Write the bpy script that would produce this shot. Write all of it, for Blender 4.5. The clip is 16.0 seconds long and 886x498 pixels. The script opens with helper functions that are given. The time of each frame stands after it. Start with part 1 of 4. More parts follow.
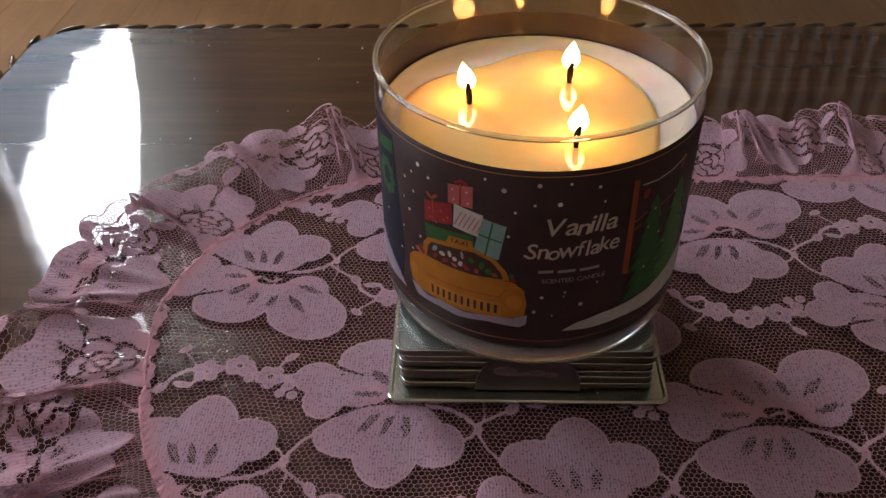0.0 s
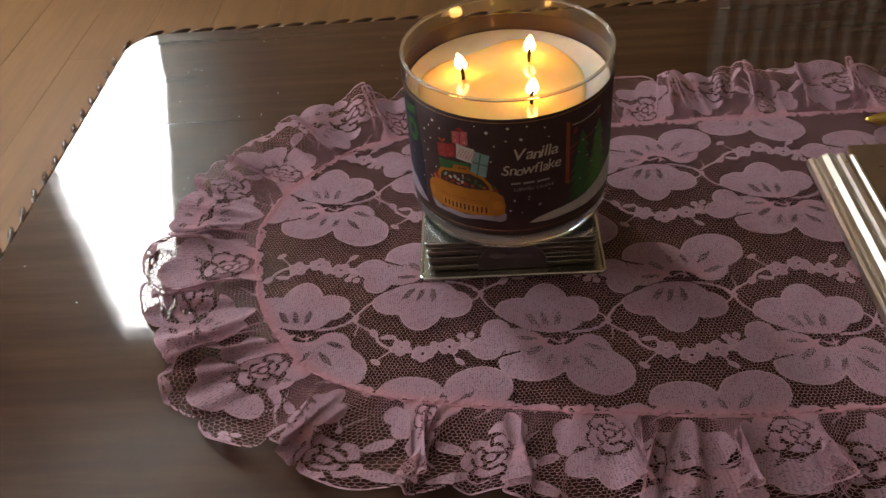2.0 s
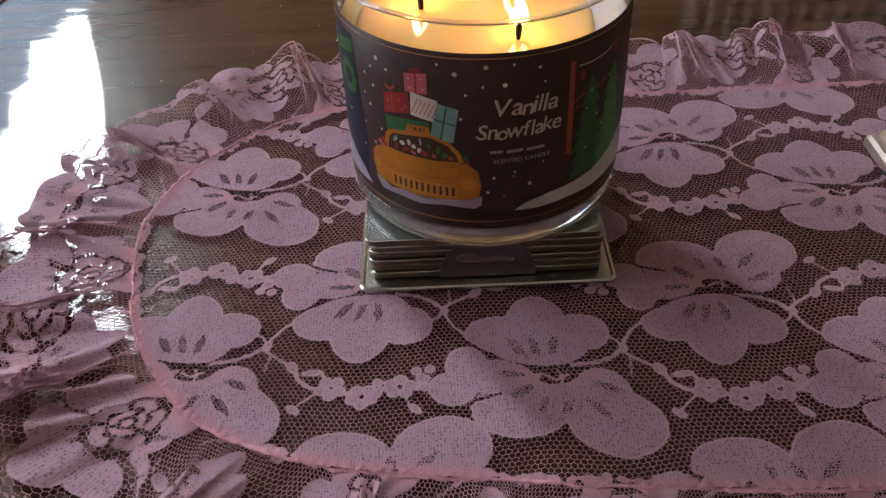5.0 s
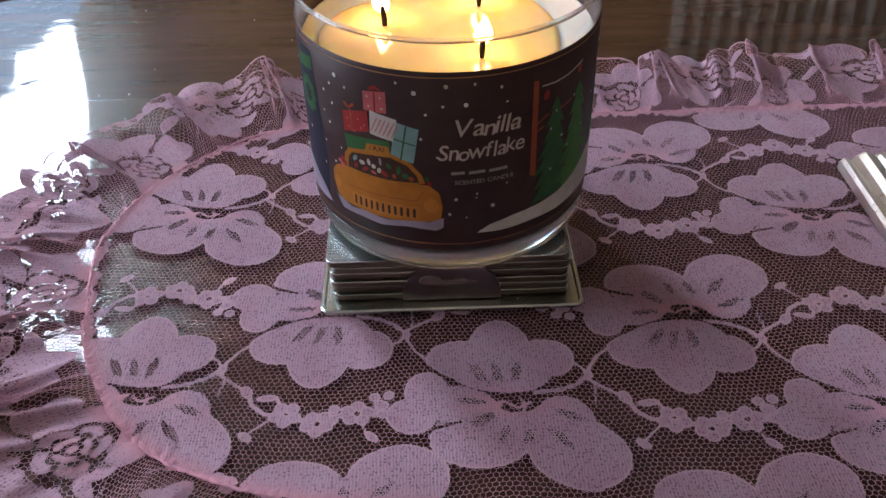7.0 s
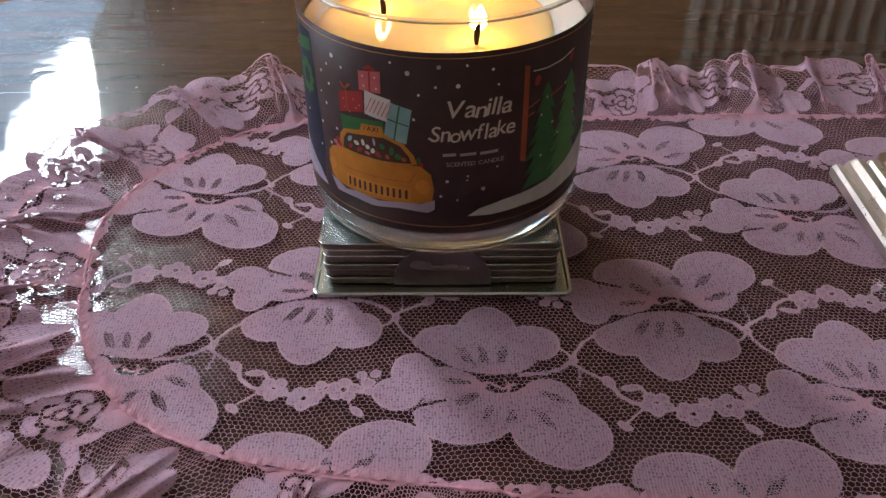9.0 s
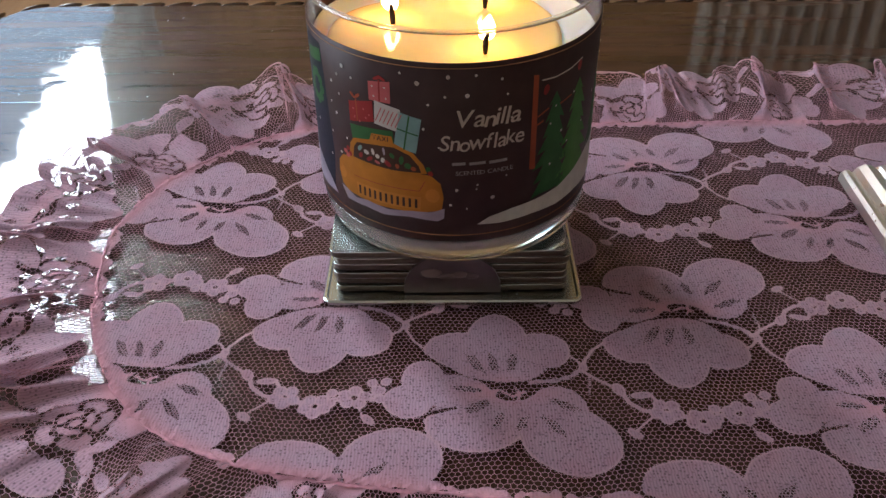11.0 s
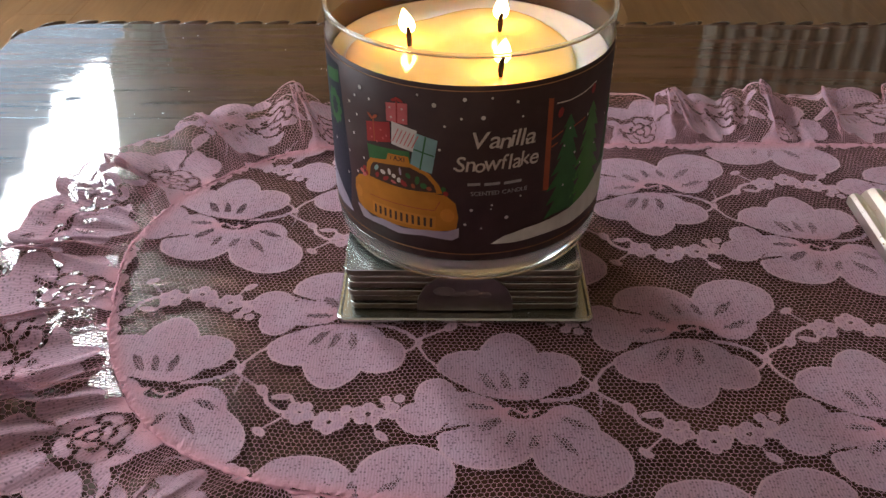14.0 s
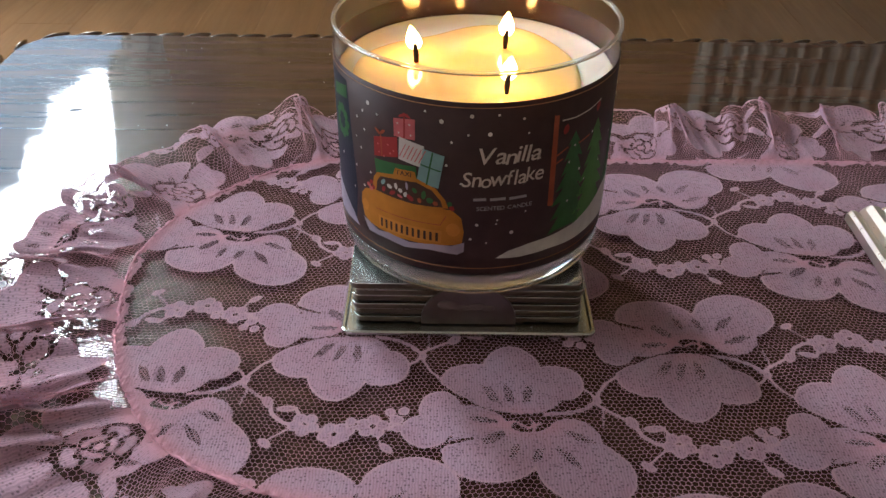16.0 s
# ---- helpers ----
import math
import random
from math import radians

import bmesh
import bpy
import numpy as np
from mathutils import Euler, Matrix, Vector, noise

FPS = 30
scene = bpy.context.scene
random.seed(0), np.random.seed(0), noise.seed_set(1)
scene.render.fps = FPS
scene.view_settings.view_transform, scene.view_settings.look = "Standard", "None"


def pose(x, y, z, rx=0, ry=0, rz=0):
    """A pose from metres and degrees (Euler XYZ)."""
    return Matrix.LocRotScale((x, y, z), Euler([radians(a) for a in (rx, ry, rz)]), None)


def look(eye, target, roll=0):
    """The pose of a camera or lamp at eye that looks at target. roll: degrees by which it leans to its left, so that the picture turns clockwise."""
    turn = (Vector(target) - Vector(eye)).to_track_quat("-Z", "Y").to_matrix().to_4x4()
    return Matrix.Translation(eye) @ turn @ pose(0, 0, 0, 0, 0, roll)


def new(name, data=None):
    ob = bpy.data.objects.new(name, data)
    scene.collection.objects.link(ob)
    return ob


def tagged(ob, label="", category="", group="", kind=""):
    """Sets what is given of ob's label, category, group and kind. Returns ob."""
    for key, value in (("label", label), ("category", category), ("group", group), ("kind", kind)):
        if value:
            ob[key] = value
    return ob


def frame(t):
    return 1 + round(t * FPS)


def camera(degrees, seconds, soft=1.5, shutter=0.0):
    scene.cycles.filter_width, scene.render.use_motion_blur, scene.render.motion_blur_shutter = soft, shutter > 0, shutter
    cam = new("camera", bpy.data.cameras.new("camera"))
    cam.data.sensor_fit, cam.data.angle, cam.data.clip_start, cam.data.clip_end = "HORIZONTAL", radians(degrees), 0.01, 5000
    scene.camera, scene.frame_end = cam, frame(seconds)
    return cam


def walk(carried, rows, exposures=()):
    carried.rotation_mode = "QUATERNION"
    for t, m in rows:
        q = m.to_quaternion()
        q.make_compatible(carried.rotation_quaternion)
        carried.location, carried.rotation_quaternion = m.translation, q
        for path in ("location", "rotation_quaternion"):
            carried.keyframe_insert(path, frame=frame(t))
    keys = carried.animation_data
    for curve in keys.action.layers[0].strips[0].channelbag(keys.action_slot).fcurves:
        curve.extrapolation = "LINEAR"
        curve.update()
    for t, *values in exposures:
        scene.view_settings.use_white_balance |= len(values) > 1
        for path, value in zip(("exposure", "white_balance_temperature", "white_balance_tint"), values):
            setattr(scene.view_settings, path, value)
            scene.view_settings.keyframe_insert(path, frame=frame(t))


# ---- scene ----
# ---------------------------------------------------------------- camera
cam = camera(54.7, 16.0, soft=1.45, shutter=0.3)
PATH = [
    (0, (-0.0208, -0.2466, 0.2365), (-0.0310, -0.0147, 0.0465), -1.27),
    (0.5, (-0.0187, -0.2450, 0.2381), (-0.0277, -0.0140, 0.0468), -1.33),
    (1, (-0.0161, -0.2548, 0.2456), (-0.0254, -0.0208, 0.0581), -1.05),
    (1.5, (-0.0176, -0.3273, 0.2981), (-0.0351, -0.1073, 0.0948), -2.34),
    (2, (-0.0121, -0.3782, 0.3166), (-0.0288, -0.1535, 0.1186), -5.38),
    (2.5, (-0.0054, -0.3660, 0.3091), (-0.0153, -0.1402, 0.1118), -6.16),
    (3, (-0.0165, -0.3570, 0.2862), (-0.0132, -0.1284, 0.0920), -1.78),
    (3.2, (-0.0095, -0.3398, 0.2814), (-0.0061, -0.1130, 0.0851), -2.71),
    (5.3, (-0.0174, -0.2828, 0.2262), (-0.0193, -0.0543, 0.0319), -2.78),
    (5.5, (-0.0136, -0.2794, 0.2278), (-0.0168, -0.0513, 0.0330), -3.33),
    (6, (-0.0062, -0.2794, 0.2254), (-0.0096, -0.0494, 0.0328), -3.51),
    (6.5, (-0.0066, -0.2750, 0.2196), (-0.0054, -0.0479, 0.0236), -2.45),
    (7, (-0.0074, -0.2804, 0.2251), (-0.0041, -0.0488, 0.0345), -1.31),
    (7.5, (-0.0075, -0.2924, 0.2286), (-0.0098, -0.0517, 0.0495), -1.63),
    (8, (-0.0049, -0.3010, 0.2219), (-0.0077, -0.0575, 0.0467), 0.77),
    (8.5, (-0.0000, -0.2948, 0.2152), (0.0004, -0.0585, 0.0305), -0.26),
    (9, (-0.0018, -0.2945, 0.2161), (-0.0009, -0.0567, 0.0331), 0.01),
    (11.5, (-0.0025, -0.2950, 0.2181), (-0.0050, -0.0560, 0.0367), -0.70),
    (12, (-0.0036, -0.2953, 0.2184), (-0.0057, -0.0559, 0.0376), -0.45),
    (12.5, (-0.0052, -0.2962, 0.2192), (-0.0067, -0.0562, 0.0393), -0.13),
    (13, (-0.0055, -0.2963, 0.2199), (-0.0074, -0.0557, 0.0407), -0.08),
    (13.5, (-0.0065, -0.2967, 0.2204), (-0.0088, -0.0553, 0.0422), -0.09),
    (14, (-0.0059, -0.2977, 0.2213), (-0.0092, -0.0556, 0.0442), -0.20),
    (14.5, (-0.0079, -0.2975, 0.2221), (-0.0101, -0.0554, 0.0450), 0.12),
    (15, (-0.0069, -0.2975, 0.2218), (-0.0096, -0.0549, 0.0454), 0.02),
    (15.5, (-0.0094, -0.3001, 0.2230), (-0.0109, -0.0562, 0.0484), 0.36),
    (16, (-0.0097, -0.2997, 0.2239), (-0.0111, -0.0552, 0.0500), 0.51),
]
EXPOSURES = [(0.0, -0.50, 6700, 22), (1.5, -0.52, 7150, 20), (3.2, -0.40, 7600, 21), (5.5, -0.20, 5950, 21), (6.0, -0.18, 5650, 20), (7.0, 0.02, 5800, 19), (9.0, 0.03, 6100, 17), (12.5, 0.08, 6150, 16), (14.5, 0.11, 6800, 18), (16.0, 0.11, 6300, 16)]
walk(cam, [(t, look(eye, target, roll)) for t, eye, target, roll in PATH], EXPOSURES)

# ---------------------------------------------------------------- world and light
world = bpy.data.worlds.new("sky")
scene.world = world
world.use_nodes = True
wn = world.node_tree
sky = wn.nodes.new("ShaderNodeTexSky")
sky.sky_type = "NISHITA"
sky.sun_disc = False
sky.sun_elevation = radians(35)
sky.sun_rotation = radians(-30)
wn.links.new(sky.outputs[0], wn.nodes["Background"].inputs[0])
wn.nodes["Background"].inputs[1].default_value = 0.1

SKY_GLOW = 54.0      # overcast sky behind the window
FLAME_GLOW = 80.0


# ---------------------------------------------------------------- materials
def material(name):
    m = bpy.data.materials.new(name)
    m.use_nodes = True
    return m, m.node_tree, m.node_tree.nodes["Principled BSDF"]


def node(nt, kind, **values):
    n = nt.nodes.new(kind)
    for k, v in values.items():
        n.inputs[k].default_value = v
    return n


def ramp(nt, fac, stops):
    n = nt.nodes.new("ShaderNodeValToRGB")
    while len(n.color_ramp.elements) < len(stops):
        n.color_ramp.elements.new(0.5)
    for e, (p, c) in zip(n.color_ramp.elements, stops):
        e.position, e.color = p, (*c, 1)
    nt.links.new(fac, n.inputs[0])
    return n.outputs[0]


def coords(nt, scale=(1, 1, 1), kind="Object"):
    tc = nt.nodes.new("ShaderNodeTexCoord")
    mp = nt.nodes.new("ShaderNodeMapping")
    mp.inputs["Scale"].default_value = scale
    nt.links.new(tc.outputs[kind], mp.inputs[0])
    return mp.outputs[0]


def noise_tex(nt, vec, scale, detail=4.0, rough=0.55):
    n = node(nt, "ShaderNodeTexNoise", Scale=scale, Detail=detail, Roughness=rough)
    nt.links.new(vec, n.inputs["Vector"])
    return n.outputs[0]


def bump(nt, bsdf, height, strength, distance):
    b = node(nt, "ShaderNodeBump", Strength=strength, Distance=distance)
    nt.links.new(height, b.inputs["Height"])
    nt.links.new(b.outputs[0], bsdf.inputs["Normal"])
    return b


def simple(name, colour, rough=0.5, metal=0.0, vary=0.15, scale=60.0, bumpy=0.0, coat=0.0, size=0.0004):
    """A paint, paper or metal with slight unevenness at two scales."""
    m, nt, b = material(name)
    v = coords(nt)
    n1 = noise_tex(nt, v, scale)
    lo = tuple(max(0, c * (1 - vary)) for c in colour)
    hi = tuple(min(1, c * (1 + vary)) for c in colour)
    nt.links.new(ramp(nt, n1, [(0.3, lo), (0.7, hi)]), b.inputs["Base Color"])
    n2 = noise_tex(nt, v, scale * 6)
    mr = node(nt, "ShaderNodeMapRange")
    mr.inputs[3].default_value, mr.inputs[4].default_value = max(0.02, rough - 0.08), min(1, rough + 0.08)
    nt.links.new(n2, mr.inputs[0])
    nt.links.new(mr.outputs[0], b.inputs["Roughness"])
    b.inputs["Metallic"].default_value = metal
    b.inputs["Coat Weight"].default_value = coat
    b.inputs["Coat Roughness"].default_value = 0.08
    if bumpy:
        bump(nt, b, n2, bumpy, size)
    return m


def glow(name, colour, strength):
    m = bpy.data.materials.new(name)
    m.use_nodes = True
    nt = m.node_tree
    nt.nodes.remove(nt.nodes["Principled BSDF"])
    e = node(nt, "ShaderNodeEmission", Strength=strength)
    e.inputs[0].default_value = (*colour, 1)
    nt.links.new(e.outputs[0], nt.nodes["Material Output"].inputs[0])
    return m


def wood(name, dark, mid, light, grain=(2.0, 26.0, 26.0), rough=0.2, coat=0.6, relief=0.15, spec=0.5, ripple=False):
    m, nt, b = material(name)
    v = coords(nt, grain)
    info = nt.nodes.new("ShaderNodeObjectInfo")
    add = nt.nodes.new("ShaderNodeVectorMath")
    sc = nt.nodes.new("ShaderNodeVectorMath")
    sc.operation = "SCALE"
    sc.inputs["Scale"].default_value = 17.0
    nt.links.new(info.outputs["Random"], sc.inputs[0])
    nt.links.new(v, add.inputs[0])
    nt.links.new(sc.outputs[0], add.inputs[1])
    n1 = noise_tex(nt, add.outputs[0], 3.0, 8.0, 0.62)
    nt.links.new(ramp(nt, n1, [(0.28, dark), (0.5, mid), (0.72, light)]), b.inputs["Base Color"])
    n2 = noise_tex(nt, add.outputs[0], 14.0, 4.0)
    mr = node(nt, "ShaderNodeMapRange")
    mr.inputs[3].default_value, mr.inputs[4].default_value = rough * 0.7, rough * 1.4
    nt.links.new(n2, mr.inputs[0])
    nt.links.new(mr.outputs[0], b.inputs["Roughness"])
    b.inputs["Coat Weight"].default_value = coat
    b.inputs["Coat Roughness"].default_value = 0.04 if ripple else 0.05
    b.inputs["Specular IOR Level"].default_value = spec
    bp = bump(nt, b, n2, relief, 0.0003)
    if ripple:      # brushed lacquer: long shallow streaks across the boards
        v2 = coords(nt, (14.0, 120.0, 1.0))
        cb = node(nt, "ShaderNodeBump", Strength=0.13, Distance=0.00012)
        nt.links.new(noise_tex(nt, v2, 1.0, 5.0, 0.6), cb.inputs["Height"])
        v3 = coords(nt, (5.0, 30.0, 1.0))
        cb2 = node(nt, "ShaderNodeBump", Strength=0.5, Distance=0.0004)
        nt.links.new(noise_tex(nt, v3, 1.0, 2.0, 0.5), cb2.inputs["Height"])
        nt.links.new(cb.outputs[0], cb2.inputs["Normal"])
        nt.links.new(cb2.outputs[0], b.inputs["Coat Normal"])
    else:
        nt.links.new(bp.outputs[0], b.inputs["Coat Normal"])
    return m


def lace_material(name, cord, cloth, thread_gap):
    """Pink cotton: dense knitted petals with corded outlines; some light passes through."""
    m, nt, b = material(name)
    at = nt.nodes.new("ShaderNodeAttribute")
    at.attribute_name = "cloth"           # flat cloth place, in millimetres; third: depth inside the motif
    sep = nt.nodes.new("ShaderNodeSeparateXYZ")
    nt.links.new(at.outputs["Vector"], sep.inputs[0])
    mp = nt.nodes.new("ShaderNodeMapping")
    mp.inputs["Scale"].default_value = (1, 1, 0)
    nt.links.new(at.outputs["Vector"], mp.inputs[0])
    edge = node(nt, "ShaderNodeMapRange")
    edge.inputs[1].default_value, edge.inputs[2].default_value = 0.25, 0.9
    nt.links.new(sep.outputs[2], edge.inputs[0])
    big = noise_tex(nt, mp.outputs[0], 0.06, 3.0)
    cloth_lo = (cloth[0] * 0.95, cloth[1] * 0.82, cloth[2] * 0.82)
    body = ramp(nt, big, [(0.3, cloth_lo), (0.7, cloth)])
    vor = node(nt, "ShaderNodeTexVoronoi", Scale=0.8)
    vor.inputs["Randomness"].default_value = 0.55
    nt.links.new(mp.outputs[0], vor.inputs["Vector"])
    holes = node(nt, "ShaderNodeMapRange")
    holes.inputs[1].default_value, holes.inputs[2].default_value = 0.16, 0.42
    holes.inputs[3].default_value, holes.inputs[4].default_value = thread_gap, 1.0
    nt.links.new(vor.outputs["Distance"], holes.inputs[0])
    mul = nt.nodes.new("ShaderNodeMix")
    mul.data_type, mul.blend_type = "RGBA", "MULTIPLY"
    mul.inputs[0].default_value = 1.0
    nt.links.new(body, mul.inputs[6])
    nt.links.new(holes.outputs[0], mul.inputs[7])
    mix = nt.nodes.new("ShaderNodeMix")
    mix.data_type = "RGBA"
    nt.links.new(edge.outputs[0], mix.inputs[0])
    mix.inputs[6].default_value = (*cord, 1)
    nt.links.new(mul.outputs[2], mix.inputs[7])
    throat = node(nt, "ShaderNodeMapRange")      # deeper pink at the heart of a flower and along the hem
    throat.inputs[1].default_value, throat.inputs[2].default_value = 8.0, 100.0
    nt.links.new(sep.outputs[2], throat.inputs[0])
    pink = nt.nodes.new("ShaderNodeMix")
    pink.data_type = "RGBA"
    nt.links.new(throat.outputs[0], pink.inputs[0])
    nt.links.new(mix.outputs[2], pink.inputs[6])
    pink.inputs[7].default_value = (0.64, 0.315, 0.37, 1)
    nt.links.new(pink.outputs[2], b.inputs["Base Color"])
    b.inputs["Roughness"].default_value = 0.85
    b.inputs["Sheen Weight"].default_value = 0.25
    b.inputs["Specular IOR Level"].default_value = 0.2
    knit = nt.nodes.new("ShaderNodeTexWave")
    knit.wave_type, knit.bands_direction = "BANDS", "X"
    knit.inputs["Scale"].default_value, knit.inputs["Distortion"].default_value, knit.inputs["Detail"].default_value = 0.30, 6.0, 4.0
    nt.links.new(mp.outputs[0], knit.inputs["Vector"])
    ksum = nt.nodes.new("ShaderNodeMath")
    ksum.operation = "ADD"
    nt.links.new(holes.outputs[0], ksum.inputs[0])
    nt.links.new(knit.outputs[1], ksum.inputs[1])
    bump(nt, b, ksum.outputs[0], 0.4, 0.0003)
    kdark = node(nt, "ShaderNodeMapRange")
    kdark.inputs[3].default_value, kdark.inputs[4].default_value = 0.82, 1.06
    nt.links.new(knit.outputs[1], kdark.inputs[0])
    kmul = nt.nodes.new("ShaderNodeMix")
    kmul.data_type, kmul.blend_type = "RGBA", "MULTIPLY"
    kmul.inputs[0].default_value = 1.0
    nt.links.new(mul.outputs[2], kmul.inputs[6])
    nt.links.new(kdark.outputs[0], kmul.inputs[7])
    nt.links.new(kmul.outputs[2], mix.inputs[7])
    tr = nt.nodes.new("ShaderNodeBsdfTranslucent")
    nt.links.new(pink.outputs[2], tr.inputs[0])
    sh = nt.nodes.new("ShaderNodeMixShader")
    sh.inputs[0].default_value = 0.3
    nt.links.new(b.outputs[0], sh.inputs[1])
    nt.links.new(tr.outputs[0], sh.inputs[2])
    nt.links.new(sh.outputs[0], nt.nodes["Material Output"].inputs[0])
    return m


LACE = lace_material("lace_cloth", (0.60, 0.375, 0.435), (0.54, 0.36, 0.45), 0.46)
NET = simple("lace_net", (0.51, 0.265, 0.315), 0.9, 0, 0.2, 200)
VEIN = simple("lace_vein", (0.46, 0.30, 0.36), 0.9, 0, 0.2, 200)
CORD = simple("lace_cord", (0.56, 0.27, 0.325), 0.9, 0, 0.25, 300, 0.4)
TABLE = wood("table_wood", (0.032, 0.014, 0.008), (0.050, 0.022, 0.012), (0.076, 0.035, 0.019), rough=0.36, coat=1.0, spec=0.03, ripple=True)
TRIM = wood("carved_wood", (0.035, 0.018, 0.010), (0.060, 0.031, 0.017), (0.09, 0.047, 0.026), rough=0.18, coat=1.0)
FLOOR = wood("floor_wood", (0.145, 0.076, 0.032), (0.195, 0.104, 0.043), (0.245, 0.132, 0.057), grain=(8.0, 0.7, 8.0), rough=0.32, coat=0.25, relief=0.05)
NORTH = wood("wall_boards", (0.38, 0.23, 0.085), (0.52, 0.325, 0.13), (0.64, 0.41, 0.17), grain=(9.0, 9.0, 0.8), rough=0.5, coat=0.0)
WALL = simple("wall_paint", (0.42, 0.32, 0.23), 0.7, 0, 0.08, 4, 0.1)
CEILING = simple("ceiling_paint", (0.62, 0.58, 0.52), 0.8, 0, 0.05, 5, 0.1)
STEEL = simple("brushed_steel", (0.60, 0.66, 0.62), 0.24, 1.0, 0.1, 45, 0.05)
STEEL_DARK = simple("dark_edge", (0.115, 0.09, 0.066), 0.32, 0.6, 0.25, 90)
ENGRAVED = simple("engraved_steel", (0.20, 0.17, 0.16), 0.32, 1.0, 0.2, 70)
ETCHED = simple("etched_steel", (0.17, 0.13, 0.12), 0.55, 0.0, 0.2, 90)
SILVER = simple("silver_moulding", (0.78, 0.72, 0.66), 0.3, 1.0, 0.06, 40, 0.04)
GOLD = simple("gold_metal", (0.62, 0.47, 0.12), 0.22, 1.0, 0.15, 80)
LEATHER = wood("frame_picture", (0.10, 0.055, 0.025), (0.15, 0.085, 0.04), (0.20, 0.115, 0.06), grain=(9, 9, 9), rough=0.3, coat=0.8)
WICK = simple("wick", (0.02, 0.014, 0.01), 0.95, 0, 0.4, 600)
CURTAIN = simple("curtain_cloth", (0.56, 0.55, 0.46), 0.9, 0, 0.12, 30)
SHEER, snt, sb_ = material("sheer_curtain")
snt.links.new(ramp(snt, noise_tex(snt, coords(snt), 40, 3), [(0.3, (0.62, 0.63, 0.54)), (0.7, (0.71, 0.72, 0.63))]), sb_.inputs["Base Color"])
sb_.inputs["Roughness"].default_value = 0.9
str_ = snt.nodes.new("ShaderNodeBsdfTranslucent")
str_.inputs[0].default_value = (0.62, 0.65, 0.62, 1)
smx = snt.nodes.new("ShaderNodeMixShader")
smx.inputs[0].default_value = 0.42
snt.links.new(sb_.outputs[0], smx.inputs[1])
snt.links.new(str_.outputs[0], smx.inputs[2])
snt.links.new(smx.outputs[0], snt.nodes["Material Output"].inputs[0])
WHITE_PAINT = simple("window_paint", (0.75, 0.74, 0.72), 0.4, 0, 0.05, 20)
SKY_GLASS = glow("overcast_sky", (0.86, 0.95, 1.0), SKY_GLOW)
# invented bluish glow, tuned to the dim part of the tabletop reflection
HAZE_GLOW = glow("bluish_haze_glow", (0.50, 0.76, 1.0), 2.0)
SIDE_SKY = glow("side_sky", (0.84, 0.93, 1.0), 9.0)
FLAME, fnt, fb = material("flame")
fnt.nodes.remove(fb)
fe = node(fnt, "ShaderNodeEmission")
fsep = fnt.nodes.new("ShaderNodeSeparateXYZ")
fnt.links.new(coords(fnt, kind="Generated"), fsep.inputs[0])
fnt.links.new(ramp(fnt, fsep.outputs[2], [(0.0, (0.25, 0.08, 0.02)), (0.16, (1.0, 0.44, 0.10)), (0.4, (1.0, 0.56, 0.18)), (0.75, (0.7, 0.34, 0.08)), (1.0, (0.10, 0.03, 0.004))]), fe.inputs[0])
fe.inputs[1].default_value = FLAME_GLOW
fnt.links.new(fe.outputs[0], fnt.nodes["Material Output"].inputs[0])

GLASS, gnt, gb = material("clear_glass")
gb.inputs["Base Color"].default_value = (0.97, 0.99, 0.98, 1)
gb.inputs["Transmission Weight"].default_value = 1.0
gb.inputs["Roughness"].default_value = 0.0
gb.inputs["IOR"].default_value = 1.36

JAR_GLASS, jnt, jb_ = material("thin_clear_glass")
jnt.nodes.remove(jb_)
jtr = jnt.nodes.new("ShaderNodeBsdfTransparent")
jtr.inputs[0].default_value = (0.965, 0.975, 0.965, 1)
jgl = jnt.nodes.new("ShaderNodeBsdfGlossy")
jgl.inputs["Roughness"].default_value = 0.015
jfr = node(jnt, "ShaderNodeLayerWeight", Blend=0.5)
jpw = jnt.nodes.new("ShaderNodeMath")
jpw.operation = "POWER"
jpw.inputs[1].default_value = 4.0
jnt.links.new(jfr.outputs["Facing"], jpw.inputs[0])
jma = jnt.nodes.new("ShaderNodeMath")
jma.operation = "MULTIPLY_ADD"
jma.inputs[1].default_value, jma.inputs[2].default_value = 0.55, 0.035
jnt.links.new(jpw.outputs[0], jma.inputs[0])
jmx = jnt.nodes.new("ShaderNodeMixShader")
jnt.links.new(jma.outputs[0], jmx.inputs[0])
jnt.links.new(jtr.outputs[0], jmx.inputs[1])
jnt.links.new(jgl.outputs[0], jmx.inputs[2])
jnt.links.new(jmx.outputs[0], jnt.nodes["Material Output"].inputs[0])

GLASS_BASE, bnt, bb_ = material("thick_glass_base")
bn1 = noise_tex(bnt, coords(bnt, (1, 1, 6)), 60, 3)
bnt.links.new(ramp(bnt, bn1, [(0.3, (0.80, 0.85, 0.81)), (0.7, (0.93, 0.95, 0.92))]), bb_.inputs["Base Color"])
bb_.inputs["Transmission Weight"].default_value = 0.93
bb_.inputs["Roughness"].default_value = 0.03
bb_.inputs["IOR"].default_value = 1.45

# melted wax; the amber base colour carries the orange glow of the flames
POOL, pnt, pb_ = material("flame_lit_wax")
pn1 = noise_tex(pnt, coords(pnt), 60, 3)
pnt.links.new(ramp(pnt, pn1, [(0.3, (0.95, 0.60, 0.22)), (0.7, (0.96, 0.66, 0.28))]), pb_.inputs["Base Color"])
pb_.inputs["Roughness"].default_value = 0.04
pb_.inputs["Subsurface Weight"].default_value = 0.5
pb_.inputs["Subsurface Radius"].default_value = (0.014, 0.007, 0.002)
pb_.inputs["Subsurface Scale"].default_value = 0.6

